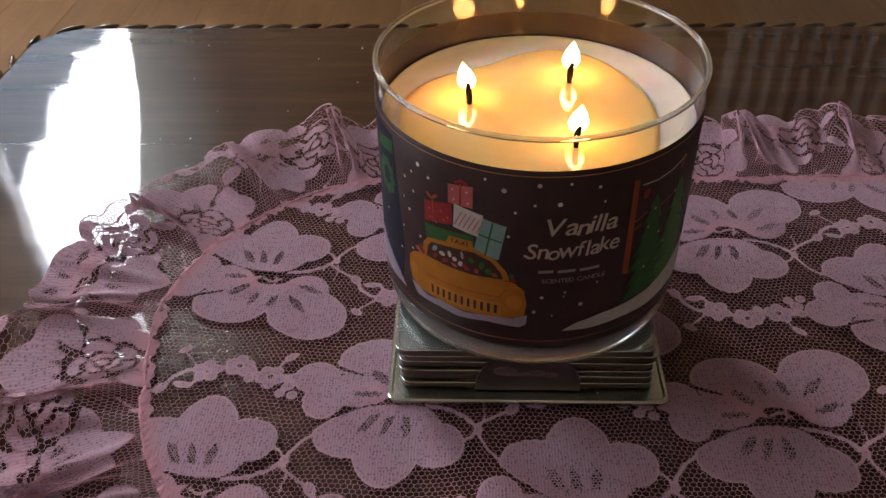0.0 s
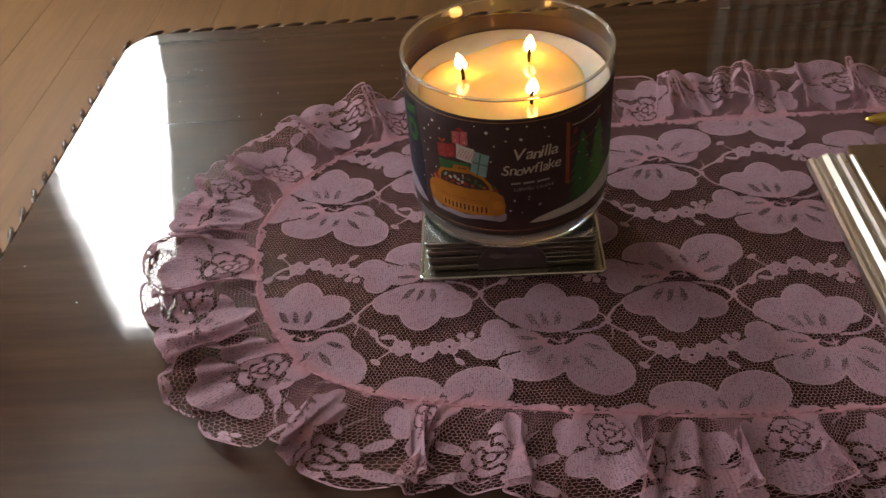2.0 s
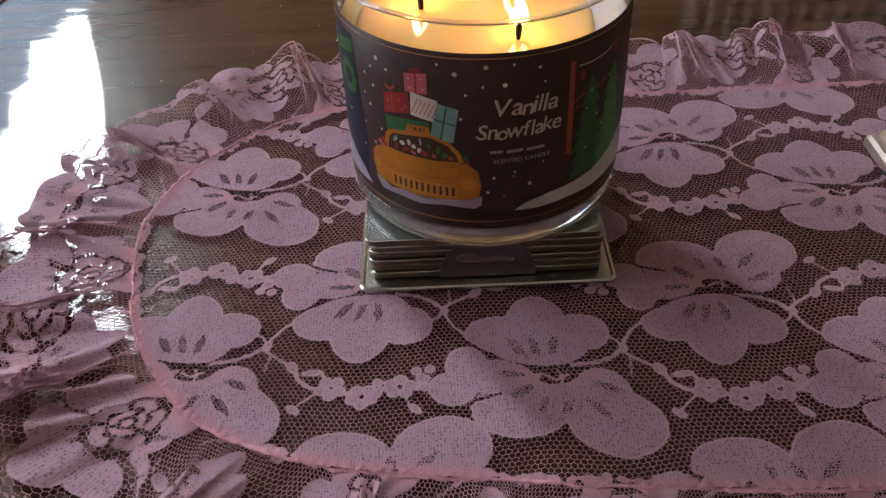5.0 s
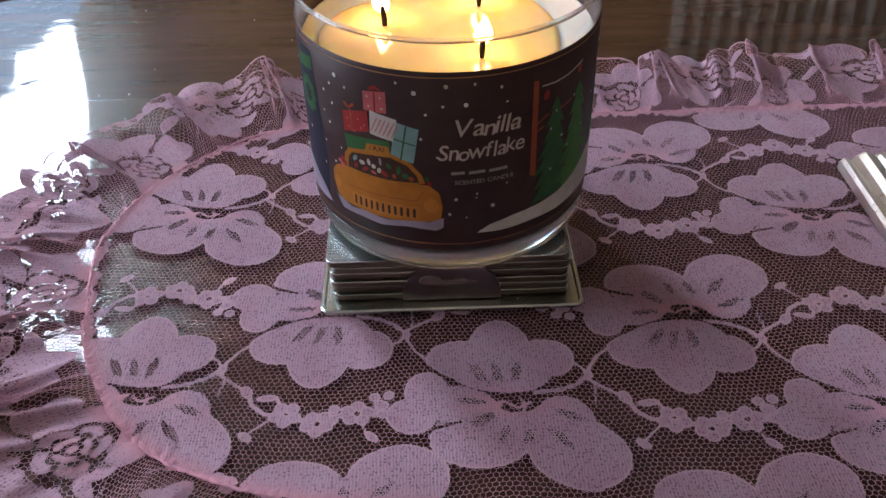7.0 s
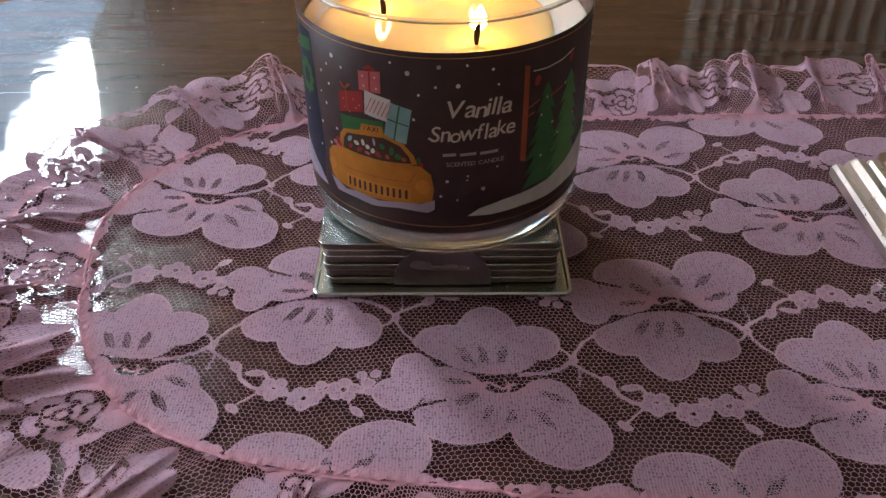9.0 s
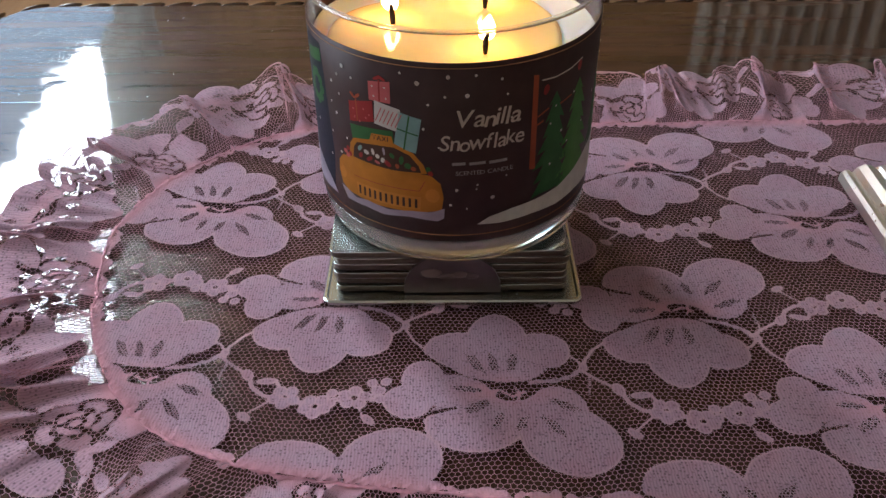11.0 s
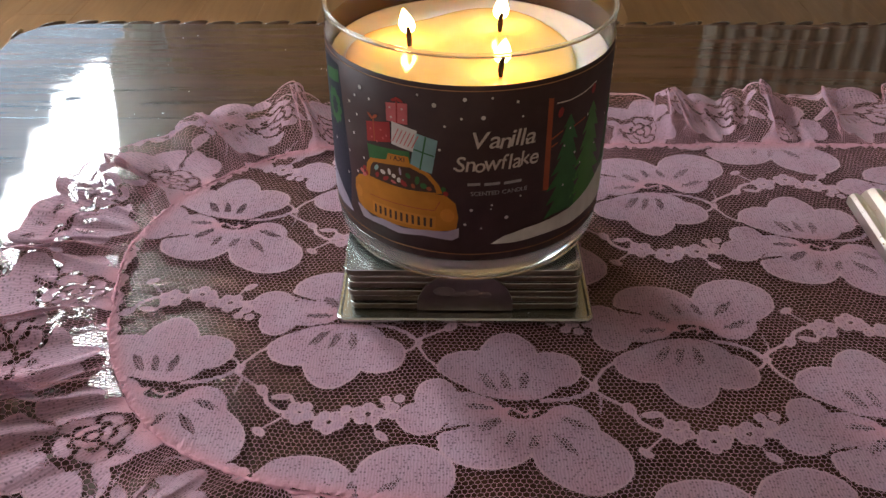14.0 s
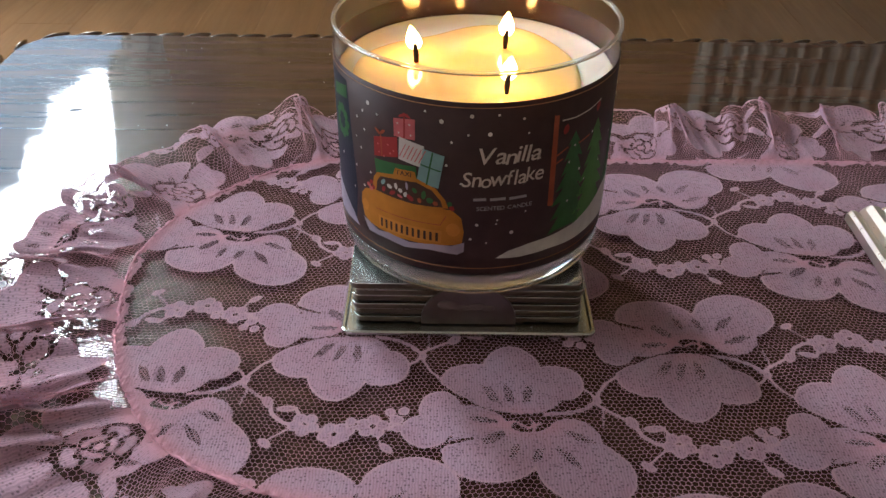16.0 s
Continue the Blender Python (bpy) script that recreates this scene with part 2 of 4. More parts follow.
WAX, xnt, xb = material("candle_wax")
wn1 = noise_tex(xnt, coords(xnt), 90, 3)
xnt.links.new(ramp(xnt, wn1, [(0.3, (0.80, 0.76, 0.68)), (0.7, (0.86, 0.83, 0.76))]), xb.inputs["Base Color"])
xb.inputs["Roughness"].default_value = 0.16
xb.inputs["Subsurface Weight"].default_value = 0.6
xb.inputs["Subsurface Radius"].default_value = (0.012, 0.007, 0.003)
xb.inputs["Subsurface Scale"].default_value = 0.6


def paper(name, colour, rough=0.55):
    m = simple(name, colour, rough, 0, 0.12, 150, 0.05, size=0.0001)
    m.node_tree.nodes["Principled BSDF"].inputs["Specular IOR Level"].default_value = 0.2
    return m


LABEL_BASE = paper("label_night", (0.050, 0.028, 0.027), 0.42)
INK = {
    "white": paper("ink_white", (0.50, 0.47, 0.43)), "cream": paper("ink_cream", (0.50, 0.44, 0.37)),
    "pink": paper("ink_pink", (0.45, 0.11, 0.11)), "red": paper("ink_red", (0.27, 0.03, 0.028)),
    "green": paper("ink_green", (0.035, 0.12, 0.04)), "pine": paper("ink_pine", (0.06, 0.19, 0.045)),
    "teal": paper("ink_teal", (0.19, 0.33, 0.32)), "taxi": paper("ink_yellow", (0.40, 0.155, 0.018)),
    "orange": paper("ink_orange", (0.48, 0.19, 0.028)), "dark": paper("ink_dark", (0.06, 0.03, 0.02)),
    "snow": paper("ink_snow", (0.48, 0.49, 0.45)), "bluesnow": paper("ink_bluesnow", (0.29, 0.25, 0.31)),
    "gold": paper("ink_gold", (0.42, 0.22, 0.10)), "brown": paper("ink_brown", (0.30, 0.07, 0.03)),
    "navy": paper("ink_navy", (0.016, 0.018, 0.032)), "grey": paper("ink_grey", (0.30, 0.29, 0.28)),
}


# ---------------------------------------------------------------- building helpers
def mesh_of(bm, name, mats, smooth=True):
    me = bpy.data.meshes.new(name)
    bm.normal_update()
    bm.to_mesh(me)
    bm.free()
    for m in (mats if isinstance(mats, (list, tuple)) else [mats]):
        me.materials.append(m)
    if smooth:
        me.shade_smooth()
    return me


def part(name, bm, mat, parent, label="", smooth=False):
    ob = new(name, mesh_of(bm, name, mat, smooth))
    ob.parent = parent
    if label:
        tagged(ob, label)
    return ob


def thing(name, label, category, at=(0, 0, 0), group="", kind=""):
    ob = new(name)
    ob.location = at
    ob.empty_display_size = 0.02
    return tagged(ob, label, category, group, kind)


def box(x0, x1, y0, y1, z0, z1, bevel=0.0, segs=2, bm=None):
    bm = bm or bmesh.new()
    made = bmesh.ops.create_cube(bm, size=1)["verts"]
    for v in made:
        v.co = Vector((x0 + (v.co.x + 0.5) * (x1 - x0), y0 + (v.co.y + 0.5) * (y1 - y0), z0 + (v.co.z + 0.5) * (z1 - z0)))
    if bevel:
        es = list({e for v in made for e in v.link_edges})
        bmesh.ops.bevel(bm, geom=es, offset=bevel, segments=segs, affect="EDGES", profile=0.5)
    return bm


def lathe(profile, n=96, closed=False, bm=None):
    """Turns (radius, height) pairs about z."""
    bm = bm or bmesh.new()
    rings = []
    for r, z in profile:
        if r < 1e-7:
            rings.append([bm.verts.new((0, 0, z))])
        else:
            rings.append([bm.verts.new((r * math.cos(2 * math.pi * k / n), r * math.sin(2 * math.pi * k / n), z)) for k in range(n)])
    pairs = list(zip(rings, rings[1:])) + ([(rings[-1], rings[0])] if closed else [])
    for a, b in pairs:
        for k in range(n):
            j = (k + 1) % n
            if len(a) == 1 and len(b) == 1:
                continue
            if len(a) == 1:
                bm.faces.new((a[0], b[j], b[k]))
            elif len(b) == 1:
                bm.faces.new((a[k], a[j], b[0]))
            else:
                bm.faces.new((a[k], a[j], b[j], b[k]))
    bmesh.ops.recalc_face_normals(bm, faces=bm.faces)
    return bm


def rounded_plate(w, d, r, z0, z1, n=6, rim=0.0, bm=None):
    """A flat plate with rounded corners and softened edges; rim: a raised lip round its top."""
    bm = bm or bmesh.new()

    def ring(inset, z):
        out = []
        rr = max(r - inset, 0.0004)
        for cx, cy, a0 in ((1, 1, 0), (-1, 1, 90), (-1, -1, 180), (1, -1, 270)):
            for k in range(n + 1):
                a = radians(a0 + 90 * k / n)
                out.append(bm.verts.new((cx * (w / 2 - inset - rr) + rr * math.cos(a), cy * (d / 2 - inset - rr) + rr * math.sin(a), z)))
        return out

    e = min((z1 - z0) * 0.3, 0.0006)
    levels = [(e, z0), (0, z0 + e), (0, z1 - e), (e, z1)]
    if rim:
        levels += [(e + 0.0009, z1), (e + 0.0016, z1 - rim)]
    rings = [ring(i, z) for i, z in levels]
    for a, b in zip(rings, rings[1:]):
        for k in range(len(a)):
            j = (k + 1) % len(a)
            bm.faces.new((a[k], a[j], b[j], b[k]))
    bm.faces.new(list(reversed(rings[0])))
    bm.faces.new(rings[-1])
    return bm


def placed(bm, m):
    bmesh.ops.transform(bm, matrix=m, verts=bm.verts)
    return bm


def joined(name, mesh, mat, parent, label=""):
    mesh.materials.append(mat)
    ob = new(name, mesh)
    ob.parent = parent
    if label:
        tagged(ob, label)
    return ob


# ---------------------------------------------------------------- room
FLOOR_Z = -0.45
X0, X1, Y0, Y1, TOP = -2.4, 2.4, -2.4, 1.9, 2.35


def setting(name, bm, mat, label, category):
    ob = new(name, mesh_of(bm, name, mat, False))
    return tagged(ob, label, category, "", "structure")


WX0, WX1, WZ0, WZ1 = -1.54, -0.80, 0.60, 2.16     # window opening in the north wall
north = box(X0, WX0, Y1, Y1 + 0.12, FLOOR_Z, TOP)
box(WX1, X1, Y1, Y1 + 0.12, FLOOR_Z, TOP, bm=north)
box(WX0, WX1, Y1, Y1 + 0.12, FLOOR_Z, WZ0, bm=north)
box(WX0, WX1, Y1, Y1 + 0.12, WZ1, TOP, bm=north)
setting("wall_north", north, NORTH, "brown boarded wall with a window", "wall")
VY0, VY1, VZ0, VZ1 = -0.3, 1.2, 0.35, 1.75        # side window in the west wall
west = box(X0 - 0.12, X0, Y0 - 0.12, VY0, FLOOR_Z, TOP)
box(X0 - 0.12, X0, VY1, Y1 + 0.12, FLOOR_Z, TOP, bm=west)
box(X0 - 0.12, X0, VY0, VY1, FLOOR_Z, VZ0, bm=west)
box(X0 - 0.12, X0, VY0, VY1, VZ1, TOP, bm=west)
setting("wall_west", west, WALL, "dim tan painted wall with a side window", "wall")
setting("wall_east", box(X1, X1 + 0.12, Y0 - 0.12, Y1 + 0.12, FLOOR_Z, TOP), WALL, "dim tan painted wall", "wall")
setting("wall_south", box(X0 - 0.12, X1 + 0.12, Y0 - 0.12, Y0, FLOOR_Z, TOP), WALL, "dim tan painted wall", "wall")
setting("ceiling", box(X0 - 0.12, X1 + 0.12, Y0 - 0.12, Y1 + 0.12, TOP, TOP + 0.1), CEILING, "plain off-white ceiling", "ceiling")
floor_base = setting("floor", box(X0 - 0.12, X1 + 0.12, Y0 - 0.12, Y1 + 0.12, FLOOR_Z - 0.1, FLOOR_Z - 0.012), FLOOR, "warm brown wooden plank floor", "floor")


def window(name, x0, x1, z0, z1, y, label):
    w = thing(name, label, "window", (0, 0, 0), "", "structure")
    f = 0.045
    fr = box(x0, x0 + f, y - 0.03, y + 0.03, z0, z1, 0.004)
    box(x1 - f, x1, y - 0.03, y + 0.03, z0, z1, 0.004, bm=fr)
    box(x0 + f, x1 - f, y - 0.03, y + 0.03, z0, z0 + f, 0.004, bm=fr)
    box(x0 + f, x1 - f, y - 0.03, y + 0.03, z1 - f, z1, 0.004, bm=fr)
    part("window_frame", fr, WHITE_PAINT, w)
    pane = part("pane", box(x0 + f, x1 - f, y - 0.003, y + 0.003, z0 + f, z1 - f), GLASS, w)
    pane.visible_shadow = False
    return w


window("window_1", WX0, WX1, WZ0, WZ1, Y1 + 0.06, "white framed window with bright overcast sky outside")


def sheet(name, pts, mat, label):
    bm = bmesh.new()
    bm.faces.new([bm.verts.new(p) for p in pts])
    return tagged(new(name, mesh_of(bm, name, mat, False)), label, "backdrop", "", "structure")


sheet("backdrop_sky", [(-3.2, 2.5, 0.1), (-0.5, 2.5, 0.1), (-0.5, 2.5, 3.0), (-3.2, 2.5, 3.0)], SKY_GLASS, "pale bright overcast sky outside")
sheet("backdrop_side", [(X0 - 0.5, -1.6, -0.1), (X0 - 0.5, 2.0, -0.1), (X0 - 0.5, 2.0, 2.3), (X0 - 0.5, -1.6, 2.3)], SIDE_SKY, "soft grey sky outside")
# added glowing sheet; its outline trims the sky mirrored in the tabletop
sheet("backdrop_haze", [(-3.0, 2.46, 0.2), (-0.5, 2.46, 0.2), (-0.5, 2.46, 1.06), (-0.95, 2.46, 1.05), (-1.16, 2.46, 1.04), (-1.22, 2.46, 1.0), (-1.27, 2.46, 1.02), (-1.34, 2.46, 1.09), (-1.42, 2.46, 1.12), (-1.46, 2.46, 1.22), (-1.56, 2.46, 1.30), (-1.62, 2.46, 1.45), (-1.70, 2.46, 1.50), (-1.80, 2.46, 1.68), (-1.90, 2.46, 1.82), (-1.88, 2.46, 2.12), (-1.86, 2.46, 2.6), (-3.0, 2.46, 2.6)], HAZE_GLOW, "added bluish glowing sheet that shapes the window's reflection")


def curtain(x0, x1, z0, z1, y, label, cloth, waves=62, deep=0.030, drawn=()):
    bm = bmesh.new()
    n = 420
    rows = 40
    grid = []
    for j in range(rows + 1):
        z = z0 + (z1 - z0) * j / rows
        row = []
        for i in range(n + 1):
            s = i / n
            d = deep * math.sin(s * waves + 1.3 * math.sin(z * 2.2 + s * 5)) + 0.4 * deep * math.sin(s * 23 + z * 3)
            left = x0      # drawn back below, wider above
            for za, xa, zb, xb in drawn:
                if z > za:
                    left = xa + (xb - xa) * min(1.0, (z - za) / (zb - za))
            row.append(bm.verts.new((left + (x1 - left) * s + 0.006 * math.sin(z * 4 + s * 9), y + d, z)))
        grid.append(row)
    for a, b in zip(grid, grid[1:]):
        for i in range(n):
            bm.faces.new((a[i], a[i + 1], b[i + 1], b[i]))
    t = thing("curtain", label, "curtain")
    p = part("drape", bm, cloth, t, smooth=True)
    md = p.modifiers.new("thickness", "SOLIDIFY")
    md.thickness = 0.003
    rod = lathe([(0.0, x0 - 0.08), (0.012, x0 - 0.08), (0.012, x1 + 0.08), (0.0, x1 + 0.08)], 20)
    placed(rod, Matrix.Translation((0, y, z1 + 0.012)) @ Matrix.Rotation(radians(90), 4, "Y"))
    part("curtain_rod", rod, STEEL_DARK, t)
    return t


curtain(0.64, 2.1, -0.40, 1.85, Y1 - 0.08, "grey-beige pleated curtain hanging by the wall", CURTAIN, 190, 0.014)
curtain(-0.86, -0.75, -0.2, 2.2, Y1 - 0.07, "pale green sheer curtain drawn beside the window", SHEER, 16, 0.026,
        ((0.62, -0.86, 0.72, -0.94), (0.72, -0.94, 0.95, -0.955), (0.95, -0.955, 1.3, -1.03), (1.3, -1.03, 1.7, -1.12)))

# ---------------------------------------------------------------- table
TX0, TX1, TY0, TY1 = -0.301, 0.76, -0.33, 0.268
table = thing("coffee_table", "dark glossy wooden coffee table with rope-carved edge", "table", (0, 0, FLOOR_Z))


def tz(bm):
    return placed(bm, Matrix.Translation((0, 0, -FLOOR_Z)))


def table_outline(bm, inset, z, r=0.03, n=8):
    out = []
    for cx, cy, a0 in ((TX1, TY1, 0), (TX0, TY1, 90), (TX0, TY0, 180), (TX1, TY0, 270)):
        sx, sy = (1 if cx == TX1 else -1), (1 if cy == TY1 else -1)
        for k in range(n + 1):
            a = radians(a0 + 90 * k / n)
            out.append(bm.verts.new((cx - sx * (r + inset) + r * math.cos(a), cy - sy * (r + inset) + r * math.sin(a), z)))
    return out


bm = bmesh.new()
rings = [table_outline(bm, i, z) for i, z in ((0.012, -0.028), (0.004, -0.026), (0.002, -0.018), (0.005, -0.008), (0.002, -0.004), (0.0005, -0.0015), (0.0035, 0.0))]
for a, b in zip(rings, rings[1:]):
    for k in range(len(a)):
        j = (k + 1) % len(a)
        bm.faces.new((a[k], a[j], b[j], b[k]))
bm.faces.new(list(reversed(rings[0])))
bm.faces.new(rings[-1])
part("tabletop", tz(bm), TABLE, table)
part("apron", tz(box(TX0 + 0.05, TX1 - 0.05, TY0 + 0.05, TY1 - 0.05, -0.10, -0.029, 0.003)), TRIM, table)
for lx in (TX0 + 0.06, TX1 - 0.06):
    for ly in (TY0 + 0.06, TY1 - 0.06):
        prof = [(0.0, -0.45), (0.016, -0.45), (0.02, -0.44), (0.014, -0.42), (0.018, -0.36), (0.026, -0.25), (0.022, -0.18), (0.03, -0.16), (0.03, -0.03), (0.0, -0.03)]
        part("leg", placed(lathe(prof, 28), Matrix.Translation((lx, ly, -FLOOR_Z))), TRIM, table, smooth=True)

blister = lathe([(0.0, 0.00012), (0.002, 0.00011), (0.004, 0.00007), (0.006, 0.000025), (0.008, 0.00001)], 32)
placed(blister, Matrix.Translation((-0.2225, 0.147, -FLOOR_Z)) @ Matrix.Diagonal((1.15, 0.9, 1, 1)))
part("lacquer_blister", blister, TABLE, table, "small raised blister in the lacquer", smooth=True)
# open joint between two boards of the top
part("board_joint", tz(box(TX0 + 0.012, TX1 - 0.012, 0.1262, 0.1267, -0.0006, 0.00004)), TRIM, table, "fine dark joint between boards")
# dust on the lacquer
rng = random.Random(5)
dust = bmesh.new()
for _ in range(90):
    x, y, r = rng.uniform(TX0 + 0.02, 0.05), rng.uniform(-0.05, TY1 - 0.02), rng.uniform(0.00015, 0.0004)
    bmesh.ops.create_icosphere(dust, subdivisions=1, radius=1.0, matrix=Matrix.Translation((x, y, 0.0001)) @ Matrix.Rotation(rng.uniform(0, 3), 4, "Z") @ Matrix.Diagonal((r * rng.uniform(1, 2.2), r, 0.00012, 1)))
tagged(part("dust", tz(dust), WHITE_PAINT, table, "pale specks of dust on the lacquer"), kind="stuff")
# rope-carved beads round the edge
bead_bm = bmesh.new()
bmesh.ops.create_uvsphere(bead_bm, u_segments=12, v_segments=8, radius=1.0)
placed(bead_bm, Matrix.Rotation(radians(22), 4, "Z") @ Matrix.Diagonal((0.0104, 0.0022, 0.0022, 1)))
bead_mesh = mesh_of(bead_bm, "bead", TRIM, True)


def bead(x, y, turn):
    ob = new("bead", bead_mesh)
    ob.parent = table
    ob.matrix_basis = pose(x, y, -FLOOR_Z - 0.0020, 8 * math.sin(x * 90 + y * 70), 0, turn)


step, cr = 0.0190, 0.03
for k in range(int((TX1 - TX0 - 2 * cr) / step)):
    x = TX0 + cr + step * (k + 0.5)
    bead(x, TY1 + 0.0012, 0)
    bead(x, TY0 - 0.0012, 180)
for k in range(int((TY1 - TY0 - 2 * cr) / step)):
    y = TY0 + cr + step * (k + 0.5)
    bead(TX0 - 0.0012, y, 90)
    bead(TX1 + 0.0012, y, 270)
for cx, cy, a0 in ((TX1 - cr, TY1 - cr, 0), (TX0 + cr, TY1 - cr, 90), (TX0 + cr, TY0 + cr, 180), (TX1 - cr, TY0 + cr, 270)):
    for a in (22, 68):
        q = radians(a0 + a)
        bead(cx + (cr + 0.0012) * math.cos(q), cy + (cr + 0.0012) * math.sin(q), a0 + a - 90)

# ---------------------------------------------------------------- lace runner
def ellipse_sd(x, y, cx, cy, a, b, turn=0.0):
    c, s = math.cos(radians(turn)), math.sin(radians(turn))
    dx, dy = x - cx, y - cy
    u, v = (c * dx + s * dy) / a, (-s * dx + c * dy) / b
    q = np.sqrt(u * u + v * v)
    return (q - 1) * min(a, b)


def line_sd(x, y, pts):
    d = np.full(x.shape, 1e9)
    for (ax, ay), (bx, by) in zip(pts, pts[1:]):
        ex, ey = bx - ax, by - ay
        t = np.clip(((x - ax) * ex + (y - ay) * ey) / (ex * ex + ey * ey), 0, 1)
        d = np.minimum(d, np.hypot(x - ax - t * ex, y - ay - t * ey))
    return d


FAN = [(-13, 15.4, 11, 9.9, 0), (2, 22.6, 10.6, 13.2, 0), (18.6, 17.4, 9.9, 9.2, -15), (3, 9, 17, 8.5, 0)]
PETALS = [(-23, 1, 7.6, 8.6, 0), (-27.4, -9.2, 8.6, 7.4, 0), (-13, -4, 13, 7.5, 0), (-4.6, -18.2, 16.4, 11.6, 0), (26.4, -22.6, 17.2, 13.6, -24),
          (23.2, -10.2, 9.8, 9.8, 0), (5, -9.5, 14, 7, 0)]
VEINS = [(-5.3, 9.8, 5.2, 1.5, -58), (1.0, 10.2, 4.8, 1.5, -76), (7.6, 10.2, 4.6, 1.6, 82), (-7.6, -3.0, 4.8, 1.3, -5), (-3.9, -10.8, 4.8, 1.8, 38),
         (3.3, -16.2, 3.3, 1.4, 72), (11.2, -16.8, 3.2, 1.5, 72), (21.4, -17.6, 5.8, 1.6, -45), (25.2, -8.6, 5.0, 1.5, -24)]
EYES = [(8.6, -4.4, 6.6, 2.9, 6), (24, 6.4, 5.6, 2.1, 24)]
LEAN = radians(3.5)      # the cloth lies a little turned on the table


def flower_sd(x, y, veins=True):
    """One lace flower in millimetres: a three-lobed fan above, large petals below. Negative inside."""
    wob = 0.4 * np.sin(x * 0.35 + 1.0) * np.sin(y * 0.32)
    fan = np.full(x.shape, 99.0)
    for e in FAN:
        fan = np.minimum(fan, ellipse_sd(x, y, *e))
    curve = 0.6 + 0.0157 * (x - 5) ** 2
    fan = np.maximum(fan, (curve + 0.4 - y) * 0.8)
    low = np.full(x.shape, 99.0)
    for e in PETALS:
        low = np.minimum(low, ellipse_sd(x, y, *e))
    low = np.maximum(low, (y - curve + 0.9) * 0.8)
    low = np.maximum(low, 0.6 - line_sd(x, y, [(-24, -16.6), (-17, -13.6), (-11, -11.8)]))
    sd = np.minimum(fan, low) + wob * 0.6
    sd = sd + 0.2 * np.sin(x * 1.9 + 0.7 * np.sin(y)) * np.sin(y * 1.7)
    for vx, vy, va, vb, vt in (VEINS if veins else []):
        jag = 0.35 * np.sin(x * 2.3 + y * 1.1)
        sd = np.maximum(sd, -ellipse_sd(x, y, vx, vy, va, vb, vt) + jag)
    for e in EYES:
        sd = np.maximum(sd, -ellipse_sd(x, y, *e))
    # threads left standing in the eye
    sd = np.minimum(sd, line_sd(x, y, [(4.5, -3.4), (8, -5.4), (12, -3.2)]) - 0.45)
    sd = np.minimum(sd, line_sd(x, y, [(9, -1.6), (10.4, -4.4), (9.6, -7)]) - 0.4)
    # cords that tie the flower to its neighbours
    cord = line_sd(x, y, [(14, 1.0), (22, 2.2), (28, 5.0), (32.5, 9.7)]) - 0.75 - 0.2 * np.sin(x * 1.1 + y)
    cord = np.minimum(cord, line_sd(x, y, [(27.6, 15.4), (30.5, 13.4), (32.5, 9.7), (33.6, 13.6), (36.5, 18.6), (41, 22.6)]) - 0.5)
    cord = np.minimum(cord, np.hypot((x - 32.6) / 1.1, (y - 10.0) / 1.5) - 1.35)
    cord = np.minimum(cord, line_sd(x, y, [(33.2, 8.5), (34.6, 4), (33.8, -2.5)]) - 0.28)
    return np.minimum(sd, cord)


def garland_sd(x, y):
    """A chain of small blossoms that arches over the fan, in millimetres."""
    sd = line_sd(x, y, [(-33, 29.6), (-27, 34), (-20, 38.4)]) - 0.55
    sd = np.minimum(sd, ellipse_sd(x, y, -20.3, 38.2, 2.9, 2.0, 60))
    sd = np.minimum(sd, ellipse_sd(x, y, -12.8, 40.6, 3.8, 1.5, -8))
    sd = np.minimum(sd, line_sd(x, y, [(-19, 40), (-17.4, 44), (-12.6, 47.6), (-8, 48)]) - 0.75)
    sd = np.minimum(sd, line_sd(x, y, [(-9.4, 41), (-7.5, 44)]) - 0.6)
    sd = np.minimum(sd, line_sd(x, y, [(-10.6, 50.4), (-16, 56)]) - 0.35)
    sd = np.minimum(sd, ellipse_sd(x, y, -16.8, 57.6, 2.8, 1.6, 35))
    sd = np.minimum(sd, line_sd(x, y, [(20.4, 51), (22.6, 55)]) - 0.4)
    sd = np.minimum(sd, ellipse_sd(x, y, 24.4, 56.6, 3.0, 1.5, 40))
    sd = np.minimum(sd, line_sd(x, y, [(24, 47.5), (29.5, 46.4)]) - 0.7)
    blossoms = [(-5.4, 47.6, 5, 20), (5.8, 51.4, 5, 90), (12.2, 47.6, 3, 0), (18.6, 46.9, 5, -90), (25.2, 45.0, 3, 40), (26.4, 40.2, 3, 80)]
    sd = np.minimum(sd, line_sd(x, y, [(-8, 48), (-1.5, 49.4), (2.6, 50.2)]) - 0.9)
    sd = np.minimum(sd, line_sd(x, y, [(8.6, 50.2), (12, 48.2), (15.6, 47.4)]) - 0.9)
    sd = np.minimum(sd, line_sd(x, y, [(21.4, 47.2), (25, 45.4), (26.2, 42)]) - 0.8)
    for cx, cy, n, turn in blossoms:
        r = 3.4 if n == 5 else 2.8
        f = np.full(x.shape, 99.0)
        for j in range(n):
            a = radians(turn + 360 * j / n)
            f = np.minimum(f, np.hypot(x - cx - r * math.cos(a), y - cy - r * 0.95 * math.sin(a)) - (2.35 if n == 5 else 1.95))
        f = np.maximum(f, 1.0 - np.hypot(x - cx, y - cy) if n > 3 else f)
        sd = np.minimum(sd, f)
    return sd


